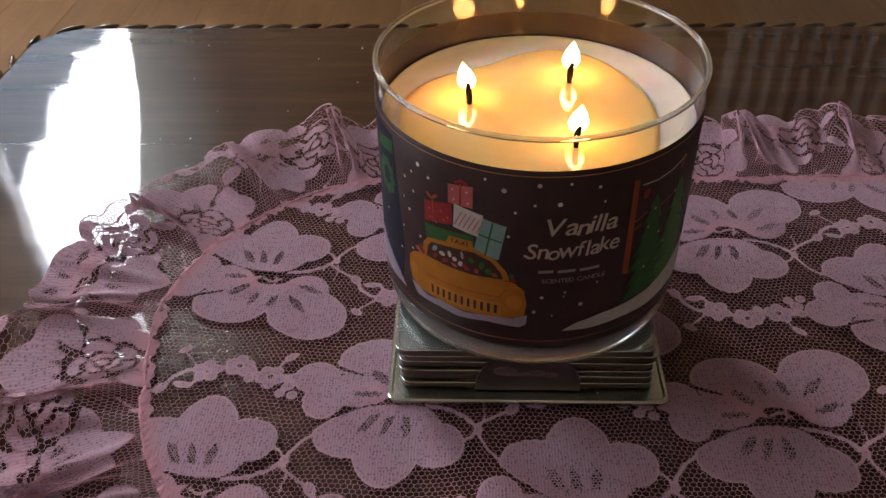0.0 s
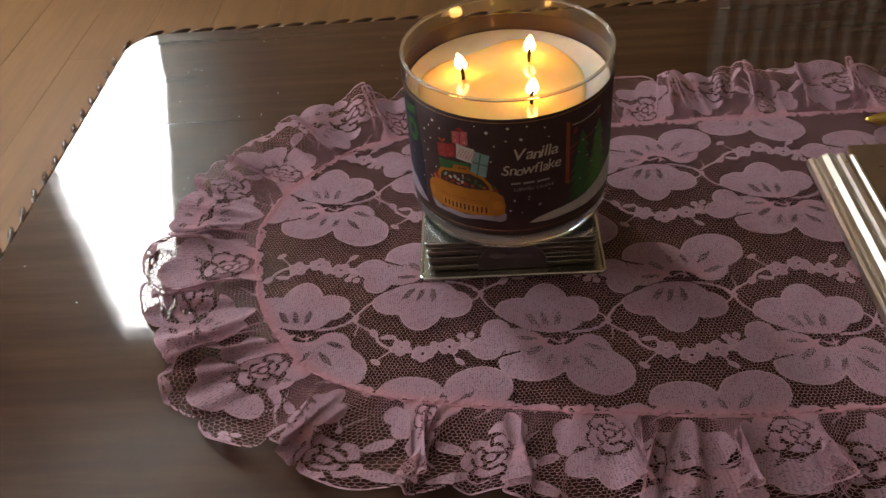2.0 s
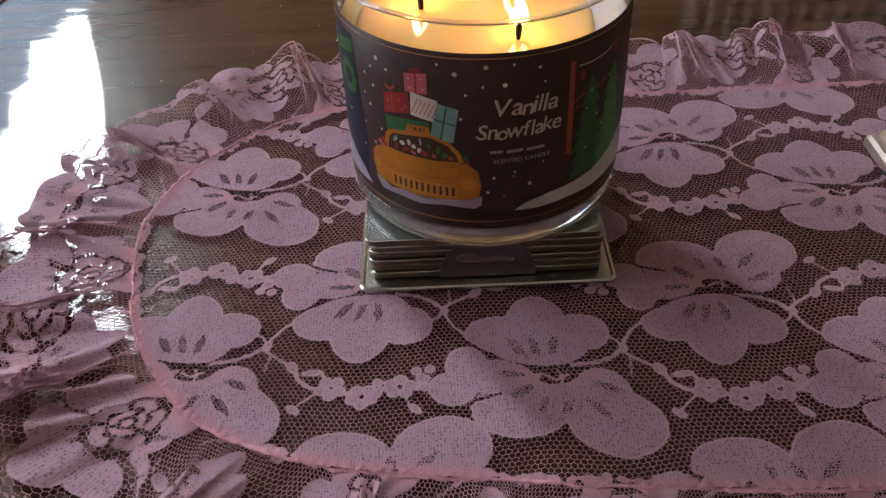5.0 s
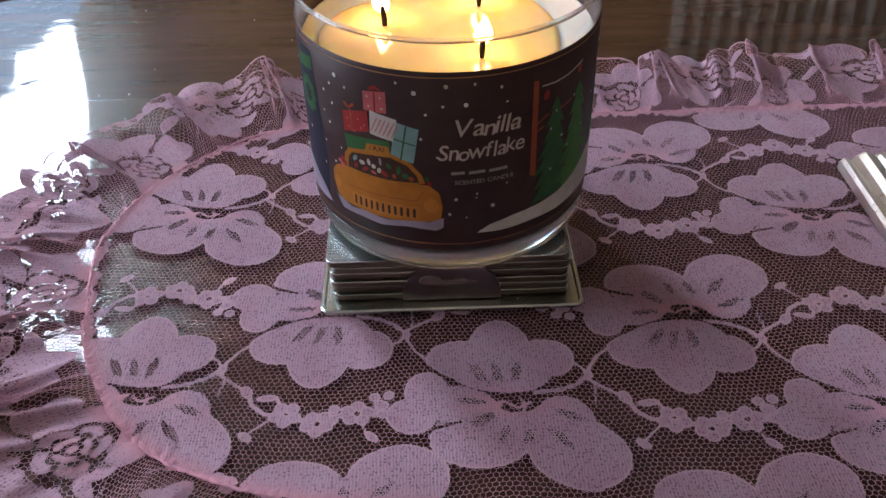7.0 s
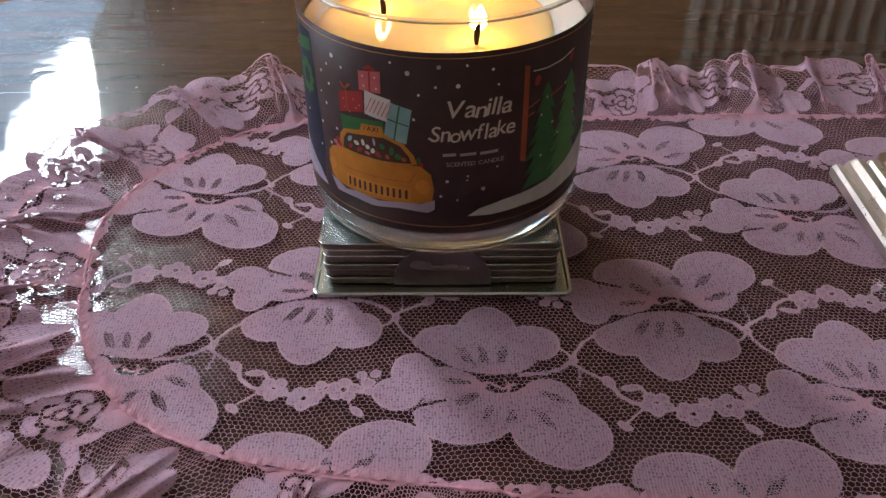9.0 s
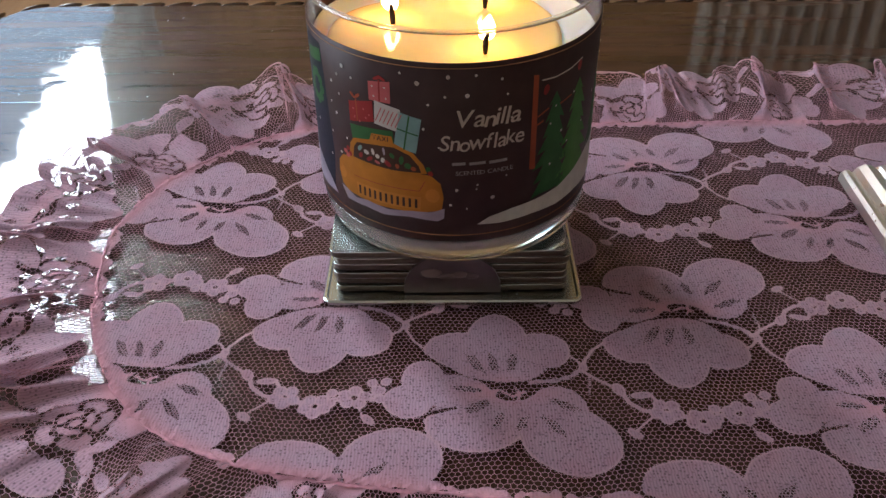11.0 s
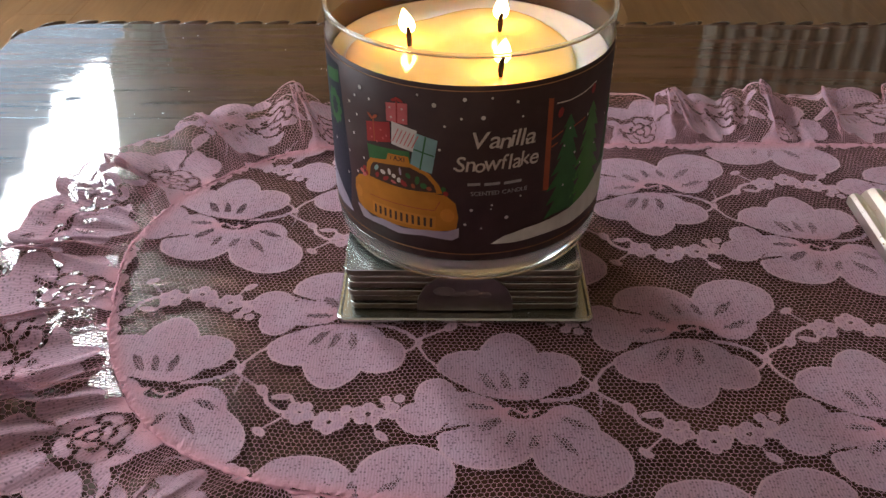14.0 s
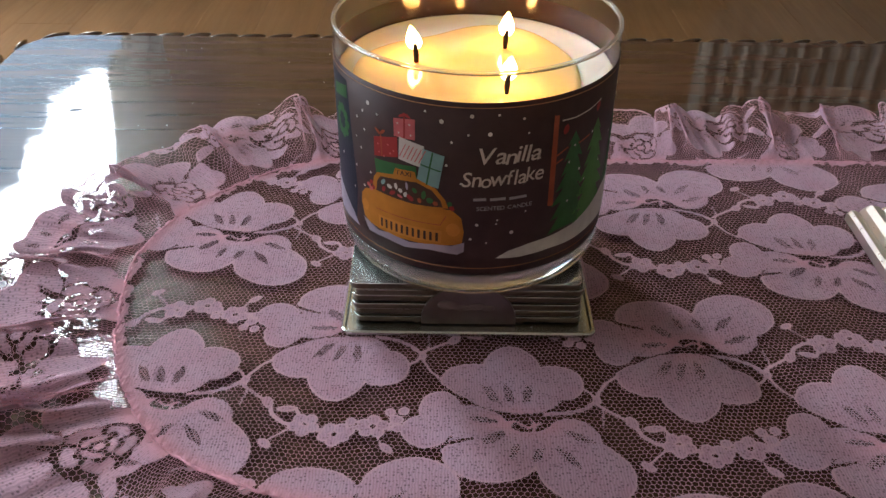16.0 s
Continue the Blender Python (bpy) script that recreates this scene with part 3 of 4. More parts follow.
# flowers: centre in millimetres; 1: fan away from the camera side, -1: mirrored
FLOWERS = []
for col in range(5):
    FLOWERS += [(-116 + 127.5 * col, -80.5 - 8 * col, 1), (-111.5 + 129 * col, 22.5 - 7 * col, 1), (-112 + 129 * col, 118 - 7 * col, 1)]
    FLOWERS += [(-50.3 + 128.3 * col, -46.5 - 7.7 * col, -1), (-46.3 + 130 * col, 55.6 - 6.8 * col, -1), (-49.0 + 125 * col, -143 - 8.5 * col, -1)]


def field_sd(x, y, flowers, with_swags=True, veins=True, lean=LEAN, size=1.0):
    sd = np.full(x.shape, 99.0)
    c, s = math.cos(lean) / size, math.sin(lean) / size
    for fx, fy, way in flowers:
        m = (np.abs(x - fx) < 64 * size) & (np.abs(y - fy) < 66 * size)
        if not m.any():
            continue
        wx, wy = x[m] - fx, y[m] - fy
        lx, ly = wx * c - wy * s, (wx * s + wy * c) * way
        d = flower_sd(lx, ly, veins)
        if with_swags:
            d = np.minimum(d, garland_sd(lx, ly))
        sd[m] = np.minimum(sd[m], d * size)
    return sd


def heart(x, y, flowers):
    """How near a cloth place is to the heart of a flower, 0 to 1."""
    w = np.zeros(x.shape)
    for fx, fy, way in flowers:
        w = np.maximum(w, np.exp(-((x - fx - 6) / 15) ** 2 - (((y - fy) * way + 3.5) / 5.5) ** 2))
    return w


def clip_grid(x, y, sd):
    """The part of a regular grid where sd is negative, as triangles cut along the zero line. Returns grid-plane points, depth and faces."""
    h, w = x.shape
    idx = np.arange(h * w).reshape(h, w)
    a, b, c, d = idx[:-1, :-1].ravel(), idx[:-1, 1:].ravel(), idx[1:, 1:].ravel(), idx[1:, :-1].ravel()
    tri = np.concatenate([np.stack([a, b, c], 1), np.stack([a, c, d], 1)])
    X, Y, S = x.ravel(), y.ravel(), sd.ravel()
    inside = S[tri] < 0
    count = inside.sum(1)
    faces = [tri[count == 3]]
    cuts = []
    for want in (1, 2):
        t = tri[count == want]
        ins = inside[count == want]
        odd = np.argmax(ins if want == 1 else ~ins, axis=1)
        r = np.arange(len(t))
        p, q, s = t[r, odd], t[r, (odd + 1) % 3], t[r, (odd + 2) % 3]
        cuts.append((p, q, s))
    keys = np.concatenate([np.stack([c[0], c[1]], 1) for c in cuts] + [np.stack([c[0], c[2]], 1) for c in cuts])
    keys.sort(axis=1)
    uniq, inv = np.unique(keys, axis=0, return_inverse=True)
    inv = inv.ravel()
    f = S[uniq[:, 0]] / (S[uniq[:, 0]] - S[uniq[:, 1]])
    ex = X[uniq[:, 0]] + f * (X[uniq[:, 1]] - X[uniq[:, 0]])
    ey = Y[uniq[:, 0]] + f * (Y[uniq[:, 1]] - Y[uniq[:, 0]])
    base = h * w
    n1, n2 = len(cuts[0][0]), len(cuts[1][0])
    pq1, pq2 = base + inv[:n1], base + inv[n1:n1 + n2]
    ps1, ps2 = base + inv[n1 + n2:2 * n1 + n2], base + inv[2 * n1 + n2:]
    faces.append(np.stack([cuts[0][0], pq1, ps1], 1))
    p, q, s = cuts[1]
    faces.append(np.stack([pq2, q, s], 1))
    faces.append(np.stack([pq2, s, ps2], 1))
    F = np.concatenate(faces)
    PX, PY, D = np.concatenate([X, ex]), np.concatenate([Y, ey]), np.concatenate([-S, np.zeros(len(ex))])
    used, F2 = np.unique(F, return_inverse=True)
    return PX[used], PY[used], D[used], F2.reshape(F.shape)


def quick_mesh(name, co, faces, smooth=True, cloth=None):
    me = bpy.data.meshes.new(name)
    k = faces.shape[1]
    me.vertices.add(len(co))
    me.vertices.foreach_set("co", np.asarray(co, dtype=np.float32).ravel())
    me.loops.add(faces.size)
    me.loops.foreach_set("vertex_index", np.asarray(faces, dtype=np.int32).ravel())
    me.polygons.add(len(faces))
    me.polygons.foreach_set("loop_start", np.arange(0, faces.size, k, dtype=np.int32))
    if cloth is not None:
        at = me.attributes.new("cloth", "FLOAT_VECTOR", "POINT")
        at.data.foreach_set("vector", np.asarray(cloth, dtype=np.float32).ravel())
    me.update(calc_edges=True)
    me.validate()
    if smooth:
        me.shade_smooth()
    return me


def hex_edges(x0, x1, y0, y1, pitch):
    """Edges of a honeycomb net: two arrays of end points."""
    r = pitch / math.sqrt(3)
    nx, ny = int((x1 - x0) / pitch) + 2, int((y1 - y0) / (1.5 * r)) + 2
    i, j = np.meshgrid(np.arange(nx), np.arange(ny))
    cx = x0 + (i + 0.5 * (j % 2)) * pitch
    cy = y0 + j * 1.5 * r
    A, B = [], []
    for k in (0, 1, 2):
        a, b = radians(30 + 60 * k), radians(90 + 60 * k)
        A.append(np.stack([cx + r * math.cos(a), cy + r * math.sin(a)], -1).reshape(-1, 2))
        B.append(np.stack([cx + r * math.cos(b), cy + r * math.sin(b)], -1).reshape(-1, 2))
    out = []
    for p in (np.concatenate(A), np.concatenate(B)):      # the net is pulled a little out of true
        x, y = p[:, 0], p[:, 1]
        dx = 0.9 * np.sin(0.11 * y + 0.07 * x) + 0.16 * np.sin(1.9 * x + 0.8 * y)
        dy = 0.7 * np.sin(0.13 * x - 0.05 * y) + 0.16 * np.sin(2.3 * y - 1.1 * x)
        out.append(np.stack([x + dx, y + dy], 1))
    return out[0], out[1]


def threads(a, b, up, width):
    """Three-sided threads between 3D points a and b."""
    d = b - a
    d /= np.linalg.norm(d, axis=1, keepdims=True) + 1e-12
    side = np.cross(d, up)
    side /= np.linalg.norm(side, axis=1, keepdims=True) + 1e-12
    top = np.cross(side, d)
    ring = []
    for p in (a, b):
        ring += [p + side * width * 0.5, p + top * width * 0.6, p - side * width * 0.5]
    co = np.stack(ring, 1).reshape(-1, 3)
    k = np.arange(len(a))[:, None] * 6
    quads = np.concatenate([k + np.array([[0, 1, 4, 3]]), k + np.array([[1, 2, 5, 4]]), k + np.array([[2, 0, 3, 5]])])
    return co, quads


# seam line, in millimetres: the left end and its mirror image at the other end
HALF = [(200, 94), (150, 95), (95, 93), (30, 94), (-30, 95), (-67, 91), (-97, 79), (-120, 58), (-136, 36), (-144, 12), (-146, -8), (-142, -34),
        (-136, -56), (-124, -82), (-106, -104), (-85, -117), (-60, -126), (-13, -133), (50, -139), (98, -142), (150, -141), (200, -141)]
MID = 200.0
ring_pts = HALF + [(2 * MID - x, y) for x, y in reversed(HALF[1:-1])]


def smooth_ring(pts, per=14):
    out = []
    n = len(pts)
    for i in range(n):
        p0, p1, p2, p3 = (np.array(pts[(i + k) % n], float) for k in (-1, 0, 1, 2))
        for k in range(per):
            t = k / per
            out.append(0.5 * (2 * p1 + (p2 - p0) * t + (2 * p0 - 5 * p1 + 4 * p2 - p3) * t * t + (3 * p1 - p0 - 3 * p2 + p3) * t ** 3))
    return np.array(out)


ring_pts = ring_pts[32:] + ring_pts[:32]      # begin at the far end
SEAM = smooth_ring(ring_pts)


def outline_sd(x, y):
    """Signed distance to the seam: negative on the flat cloth."""
    P = SEAM[::3]
    Q = np.roll(P, -1, axis=0)
    d = np.full(x.shape, 1e9)
    odd = np.zeros(x.shape, bool)
    for (ax, ay), (bx, by) in zip(P, Q):
        ex, ey = bx - ax, by - ay
        t = np.clip(((x - ax) * ex + (y - ay) * ey) / (ex * ex + ey * ey), 0, 1)
        d = np.minimum(d, (x - ax - t * ex) ** 2 + (y - ay - t * ey) ** 2)
        if by != ay:
            odd ^= ((ay > y) != (by > y)) & (x < ax + (y - ay) / (by - ay) * ex)
    return np.where(odd, -np.sqrt(d), np.sqrt(d))


def sag(x, y):
    """Slight lift and ripple of the flat cloth, in metres."""
    return 0.0022 + 0.0005 * np.sin(x * 0.05 + 0.6) * np.sin(y * 0.06) + 0.0003 * np.sin(x * 0.17 + y * 0.11)


runner = thing("lace_runner", "pink floral lace table runner with a gathered ruffle", "table runner")

STEP = 0.8
gx, gy = np.meshgrid(np.arange(-150, 552, STEP), np.arange(-148, 100, STEP))
osd = outline_sd(gx, gy)
hem = np.abs(osd + 1.9) - 1.5 - 1.2 * np.sin(gx * 0.9 + gy * 0.5) * np.sin(gy * 0.8 - gx * 0.3) - 0.8 * np.sin(gx * 0.31 - gy * 0.37)
sd = np.maximum(np.minimum(field_sd(gx, gy, FLOWERS), hem), osd)
px, py, dep, faces = clip_grid(gx, gy, sd)
dep = np.minimum(np.maximum(dep, -field_sd(px, py, FLOWERS, veins=False)), 5.0)
dep += 95 * np.maximum(heart(px, py, FLOWERS), 0.95 * np.exp(-(outline_sd(px, py) / 4.6) ** 2))
co = np.stack([px, py, np.zeros_like(px)], 1) / 1000
edge_d = outline_sd(px, py)
co[:, 2] = sag(px, py) + 0.0003 + 0.0006 * np.exp(-(edge_d / 3.2) ** 2) * (1 + np.sin(px * 1.5 + 1.4 * np.sin(py * 0.8)) * np.sin(py * 1.3 + 0.9 * np.sin(px * 0.5)))
joined("flower_motif_layer", quick_mesh("flower_motif_layer", co, faces, True, np.stack([px, py, dep], 1)), LACE, runner, "dense pink flower motifs")

A, B = hex_edges(-150, 552, -148, 100, 1.95)
mid = (A + B) / 2
keep = outline_sd(mid[:, 0], mid[:, 1]) < 0
keep &= field_sd(mid[:, 0], mid[:, 1], FLOWERS) > -0.35
A, B = A[keep], B[keep]
A3 = np.column_stack([A / 1000, sag(A[:, 0], A[:, 1])])
B3 = np.column_stack([B / 1000, sag(B[:, 0], B[:, 1])])
co, faces = threads(A3, B3, np.array([0.0, 0.0, 1.0]), 0.00022)
net = joined("net", quick_mesh("net", co, faces, False), NET, runner, "fine honeycomb net of pink thread")
tagged(net, kind="stuff")

# closer mesh that fills the veins of the petals
A, B = hex_edges(-150, 300, -148, 100, 1.15)
mid = (A + B) / 2
keep = (field_sd(mid[:, 0], mid[:, 1], FLOWERS) > -0.3) & (field_sd(mid[:, 0], mid[:, 1], FLOWERS, veins=False) < 0.2)
A, B, mid = A[keep], B[keep], mid[keep]
keep = outline_sd(mid[:, 0], mid[:, 1]) < 0
A, B = A[keep], B[keep]
co, faces = threads(np.column_stack([A / 1000, sag(A[:, 0], A[:, 1]) + 0.00015]), np.column_stack([B / 1000, sag(B[:, 0], B[:, 1]) + 0.00015]), np.array([0.0, 0.0, 1.0]), 0.00033)
net = joined("vein_mesh", quick_mesh("vein_mesh", co, faces, False), VEIN, runner, "close mesh in the veins of the petals")
tagged(net, kind="stuff")

# the ruffle: a strip gathered along the seam, thrown into folds
seg = np.linalg.norm(np.roll(SEAM, -1, axis=0) - SEAM, axis=1)
ARC = np.concatenate([[0], np.cumsum(seg)])
TOTAL = ARC[-1]
ringx = np.append(SEAM[:, 0], SEAM[0, 0])
ringy = np.append(SEAM[:, 1], SEAM[0, 1])
GATHER = 1.7
WIDE = 50.0


def seam_at(s):
    s = np.mod(s, TOTAL)
    x, y = np.interp(s, ARC, ringx), np.interp(s, ARC, ringy)
    e = 6.0
    x1, y1 = np.interp(np.mod(s + e, TOTAL), ARC, ringx), np.interp(np.mod(s + e, TOTAL), ARC, ringy)
    x0, y0 = np.interp(np.mod(s - e, TOTAL), ARC, ringx), np.interp(np.mod(s - e, TOTAL), ARC, ringy)
    tx, ty = x1 - x0, y1 - y0
    n = np.hypot(tx, ty) + 1e-9
    return x, y, tx / n, ty / n


def ruffle_place(u, v):
    """Strip place (millimetres along and across) to the folded place in metres."""
    s = u / GATHER
    x, y, tx, ty = seam_at(s)
    nx, ny = ty, -tx        # outward
    back = np.clip((y - 40) / 45, 0, 1)
    out = np.maximum(v, 0) / WIDE
    ph = 2 * np.pi * s / 44.0 + 1.1 * np.sin(s / 61.0) + 0.7 * np.sin(s / 23.0 + 1.0)
    amp = (6.5 + 2.0 * np.sin(s / 37.0 + 2.0)) * (1 + 0.05 * back)
    lift = amp * (0.55 + 0.55 * np.sin(ph)) * np.power(np.maximum(out, 0), 0.75)
    lift += 1.3 * np.sin(2.7 * ph + 1.0 + out * 3) * out + 5.0 * back * out ** 1.3
    crease = np.sin(u * 0.42 + 1.5 * np.sin(u * 0.071) + v * 0.05)
    lift += 2.1 * crease * np.minimum(1, out * 1.6) * (0.6 + 0.4 * np.sin(s / 17.0))
    lift += 2.2 * np.sin(v * 0.16 + 2.0 * np.sin(s / 29.0)) * np.sin(s / 13.0) * out
    side = (15.0 - 5.0 * back) * np.cos(ph) * out + 1.8 * np.cos(u * 0.42 + 1.5 * np.sin(u * 0.071)) * out + 2.0 * np.sin(2.3 * ph) * out
    reach = v * (0.86 - 0.10 * np.sin(ph + 0.6)) + 3.0 * back * out
    end = np.clip(-nx, 0, 1)      # fuller round the end
    reach = reach * (1 + 0.30 * end)
    lift = lift * (1 + 0.25 * end)
    X = x + nx * reach + tx * side
    Y = y + ny * reach + ty * side
    Z = 2.4 + np.maximum(lift, 0) + 0.4 * np.sin(u * 0.3)
    return np.stack([X, Y, Z], -1) / 1000


RUFFLE_FLOWERS = []
LENGTH = TOTAL * GATHER
count = int(LENGTH // 131)
pitch = LENGTH / count
for k in range(-1, count + 1):
    RUFFLE_FLOWERS += [(pitch * k, 30, -1), (pitch * (k + 0.5), 17, 1)]


def rose_sd(x, y):
    """A small rose of two broken rings round a bud, with leaves, in millimetres."""
    r, a = np.hypot(x, y * 1.1), np.arctan2(y, x)
    ring = np.abs(r - 9.2 - 0.9 * np.sin(5 * a)) - 2.0
    ring = np.maximum(ring, 1.0 - np.abs(np.sin(2.5 * a + 0.4)) * r * 0.42)
    inner = np.maximum(np.abs(r - 4.6) - 1.2, 0.8 - np.abs(np.sin(1.5 * a)) * r * 0.6)
    sd = np.minimum(np.minimum(ring, inner), r - 1.9)
    for lx, ly, t in ((-16, -5, 25), (15.5, 6, 30), (-13, 11, -40), (14, -10, -35)):
        sd = np.minimum(sd, ellipse_sd(x, y, lx, ly, 5.6, 2.4, t))
    return sd


def ruffle_sd(u, v, veins=True):
    sd = field_sd(u, v, RUFFLE_FLOWERS, True, veins, 0.0, 0.76)
    for k in range(-1, 3 * count + 1):
        cu, cv = pitch * (k + 0.6) / 3, (37, 13, 29)[k % 3]
        m = np.abs(u - cu) < 24
        if m.any():
            near = rose_sd(u[m] - cu, v[m] - cv)
            sd[m] = np.where(np.hypot(u[m] - cu, v[m] - cv) < 13, near, np.minimum(sd[m], near))
    return sd


def ruffle_edge(u, v):
    lobe = 44 + 6.5 * np.sqrt(np.abs(np.sin(np.pi * u / 27.0))) + 1.5 * np.sin(u * 0.05)
    return v - lobe


STEP = 1.0
gu, gv = np.meshgrid(np.arange(0, LENGTH, STEP), np.arange(-1.0, 56, STEP))
rsd = np.maximum(ruffle_sd(gu, gv), ruffle_edge(gu, gv))
border = np.abs(ruffle_edge(gu, gv) + 0.6) - 0.55
rsd = np.minimum(rsd, border)
pu, pv, dep, faces = clip_grid(gu, gv, rsd)
dep = np.maximum(dep, np.minimum(-ruffle_sd(pu, pv, False), -ruffle_edge(pu, pv)))
dep = np.minimum(dep, 5.0) + 95 * np.maximum(0.7 * heart(pu, pv, RUFFLE_FLOWERS), 0.9 * np.exp(-(pv / 5.0) ** 2))
joined("ruffle", quick_mesh("ruffle", ruffle_place(pu, pv), faces, True, np.stack([pu, pv, dep], 1)), LACE, runner, "gathered lace ruffle with scalloped edge")
A, B = hex_edges(0, LENGTH, -1, 54, 2.05)
mid = (A + B) / 2
keep = (ruffle_edge(mid[:, 0], mid[:, 1]) < -0.5) & (ruffle_sd(mid[:, 0], mid[:, 1]) > -0.35) & (mid[:, 1] > -1)
A, B = A[keep], B[keep]
co, faces = threads(ruffle_place(A[:, 0], A[:, 1]), ruffle_place(B[:, 0], B[:, 1]), np.array([0.0, 0.3, 1.0]), 0.00028)
ruffle_net = joined("ruffle_net", quick_mesh("ruffle_net", co, faces, False), NET, runner, "fine honeycomb net of pink thread")
tagged(ruffle_net, kind="stuff")

A, B = hex_edges(0, LENGTH, -1, 54, 1.25)      # close mesh in the veins of its petals
mid = (A + B) / 2
keep = (ruffle_edge(mid[:, 0], mid[:, 1]) < -0.5) & (ruffle_sd(mid[:, 0], mid[:, 1]) > -0.3)
A, B, mid = A[keep], B[keep], mid[keep]
keep = ruffle_sd(mid[:, 0], mid[:, 1], False) < 0.2
A, B = A[keep], B[keep]
co, faces = threads(ruffle_place(A[:, 0], A[:, 1]), ruffle_place(B[:, 0], B[:, 1]), np.array([0.0, 0.3, 1.0]), 0.00036)
net = joined("ruffle_vein_mesh", quick_mesh("ruffle_vein_mesh", co, faces, False), VEIN, runner, "close mesh in the veins of the ruffle")
tagged(net, kind="stuff")

# puckered seam between cloth and ruffle
n = 3600
s = np.arange(n) * TOTAL / n
sx, sy, tx, ty = seam_at(s)
grain = np.random.default_rng(4)


def lumps(span):
    """Uneven values along the seam, from -1 to 1, that change over span steps."""
    k = np.ones(span) / span
    v = np.convolve(np.concatenate([grain.uniform(-1, 1, n)] * 2), k, "same")[n // 2:n // 2 + n]
    return v / np.abs(v).max()


off = 1.1 * lumps(60) + 0.7 * lumps(9)
wide = 0.75 + 0.4 * lumps(25) + 0.45 * lumps(4)
tall = 0.42 + 0.2 * lumps(12) + 0.22 * lumps(3)
rows = []
for k in range(8):
    a = 2 * np.pi * k / 8
    r = wide * (1 + 0.3 * lumps(3))
    rows.append(np.stack([sx - ty * (r * np.cos(a) + off), sy + tx * (r * np.cos(a) + off), 2.7 + tall * np.sin(a) + 0.25 * lumps(4)], 1))
co = np.concatenate(rows) / 1000
i = np.arange(n)
faces = np.concatenate([np.stack([k * n + i, k * n + (i + 1) % n, ((k + 1) % 8) * n + (i + 1) % n, ((k + 1) % 8) * n + i], 1) for k in range(8)])
joined("seam", quick_mesh("seam", co, faces, False), CORD, runner, "puckered deep pink gathering seam")

# ---------------------------------------------------------------- coaster stack
holder = thing("coaster_holder", "square brushed steel coaster holder with half-round front tab", "coaster holder", (-0.001, 0.0015, 0.0028))
part("base_plate", rounded_plate(0.0994, 0.099, 0.004, 0.0, 0.0024, rim=0.0005), STEEL, holder)
tab = bmesh.new()
tw, th_ = 0.0185, 0.0185
outline = [(-tw, 0.0), (tw, 0.0)] + [(tw * math.cos(radians(a)), 0.002 + (th_ - 0.002) * math.sin(radians(a))) for a in range(0, 181, 9)]
fr = [tab.verts.new((x, -0.0445, 0.0026 + z)) for x, z in outline]
bk = [tab.verts.new((x, -0.0433, 0.0026 + z)) for x, z in outline]
tab.faces.new(fr)
tab.faces.new(list(reversed(bk)))
for k in range(len(fr)):
    tab.faces.new((fr[k], bk[k], bk[(k + 1) % len(fr)], fr[(k + 1) % len(fr)]))
bmesh.ops.recalc_face_normals(tab, faces=tab.faces)
front_tab = part("front_tab", tab, ENGRAVED, holder, "half-round engraved front tab")
for cx, cz_, a, b in ((-0.008, 0.0095, 0.0042, 0.0022), (-0.0025, 0.008, 0.004, 0.0012), (0.003, 0.0088, 0.0028, 0.0016), (0.0075, 0.008, 0.0026, 0.0013)):
    eng = bmesh.new()
    bmesh.ops.create_uvsphere(eng, u_segments=14, v_segments=8, radius=1.0)
    part("engraving", placed(eng, Matrix.Translation((cx, -0.0445, 0.0026 + cz_)) @ Matrix.Diagonal((a, 0.0003, b, 1))), ETCHED, front_tab, smooth=True)
for sx in (-0.0205, 0.0205):
    part("slot", placed(lathe([(0.0, 0.0), (0.0013, 0.0), (0.0013, 0.0006), (0.0, 0.0006)], 14), Matrix.Translation((sx, -0.0425, 0.0023))), STEEL_DARK, holder, "small dark slot beside the tab")


def coaster(x, y, z, turn, w, label):
    c = thing("coaster", label, "coaster", (x, y, z), "stacked coasters")
    c.rotation_euler = (0, 0, radians(turn))
    part("backing", rounded_plate(w - 0.0004, w - 0.0004, 0.0032, 0.0, 0.0028), STEEL_DARK, c, "dark backing")
    part("plate", rounded_plate(w, w, 0.0034, 0.0028, 0.0032, rim=0.00015), STEEL, c)
    return c


for k in range(6):
    top = k == 5
    coaster(-0.0016 + (0.0002, 0.0005, -0.0004, 0.0001, 0.0006, -0.0011)[k], 0.0022 + (0, 0.0004, -0.0004, 0.0003, 0, -0.0004)[k], 0.0052 + 0.0033 * k,
            (0.3, -0.4, 0.2, -0.2, 0.5, 0.4)[k], 0.0890, "polished steel coaster on top, candle standing on it" if top else "steel coaster with dark edge in a stack")

# ---------------------------------------------------------------- candle
ZB, ZL0, ZL1, ZW, ZR = 0.0250, 0.0366, 0.1046, 0.0950, 0.1144     # glass foot, label, wax level, rim
RO = 0.0519
candle = thing("jar_candle", "three-wick candle in a clear glass jar with printed label, lit", "candle", (0, 0, ZB))


def cz(bm):
    return placed(bm, Matrix.Translation((0, 0, -ZB)))


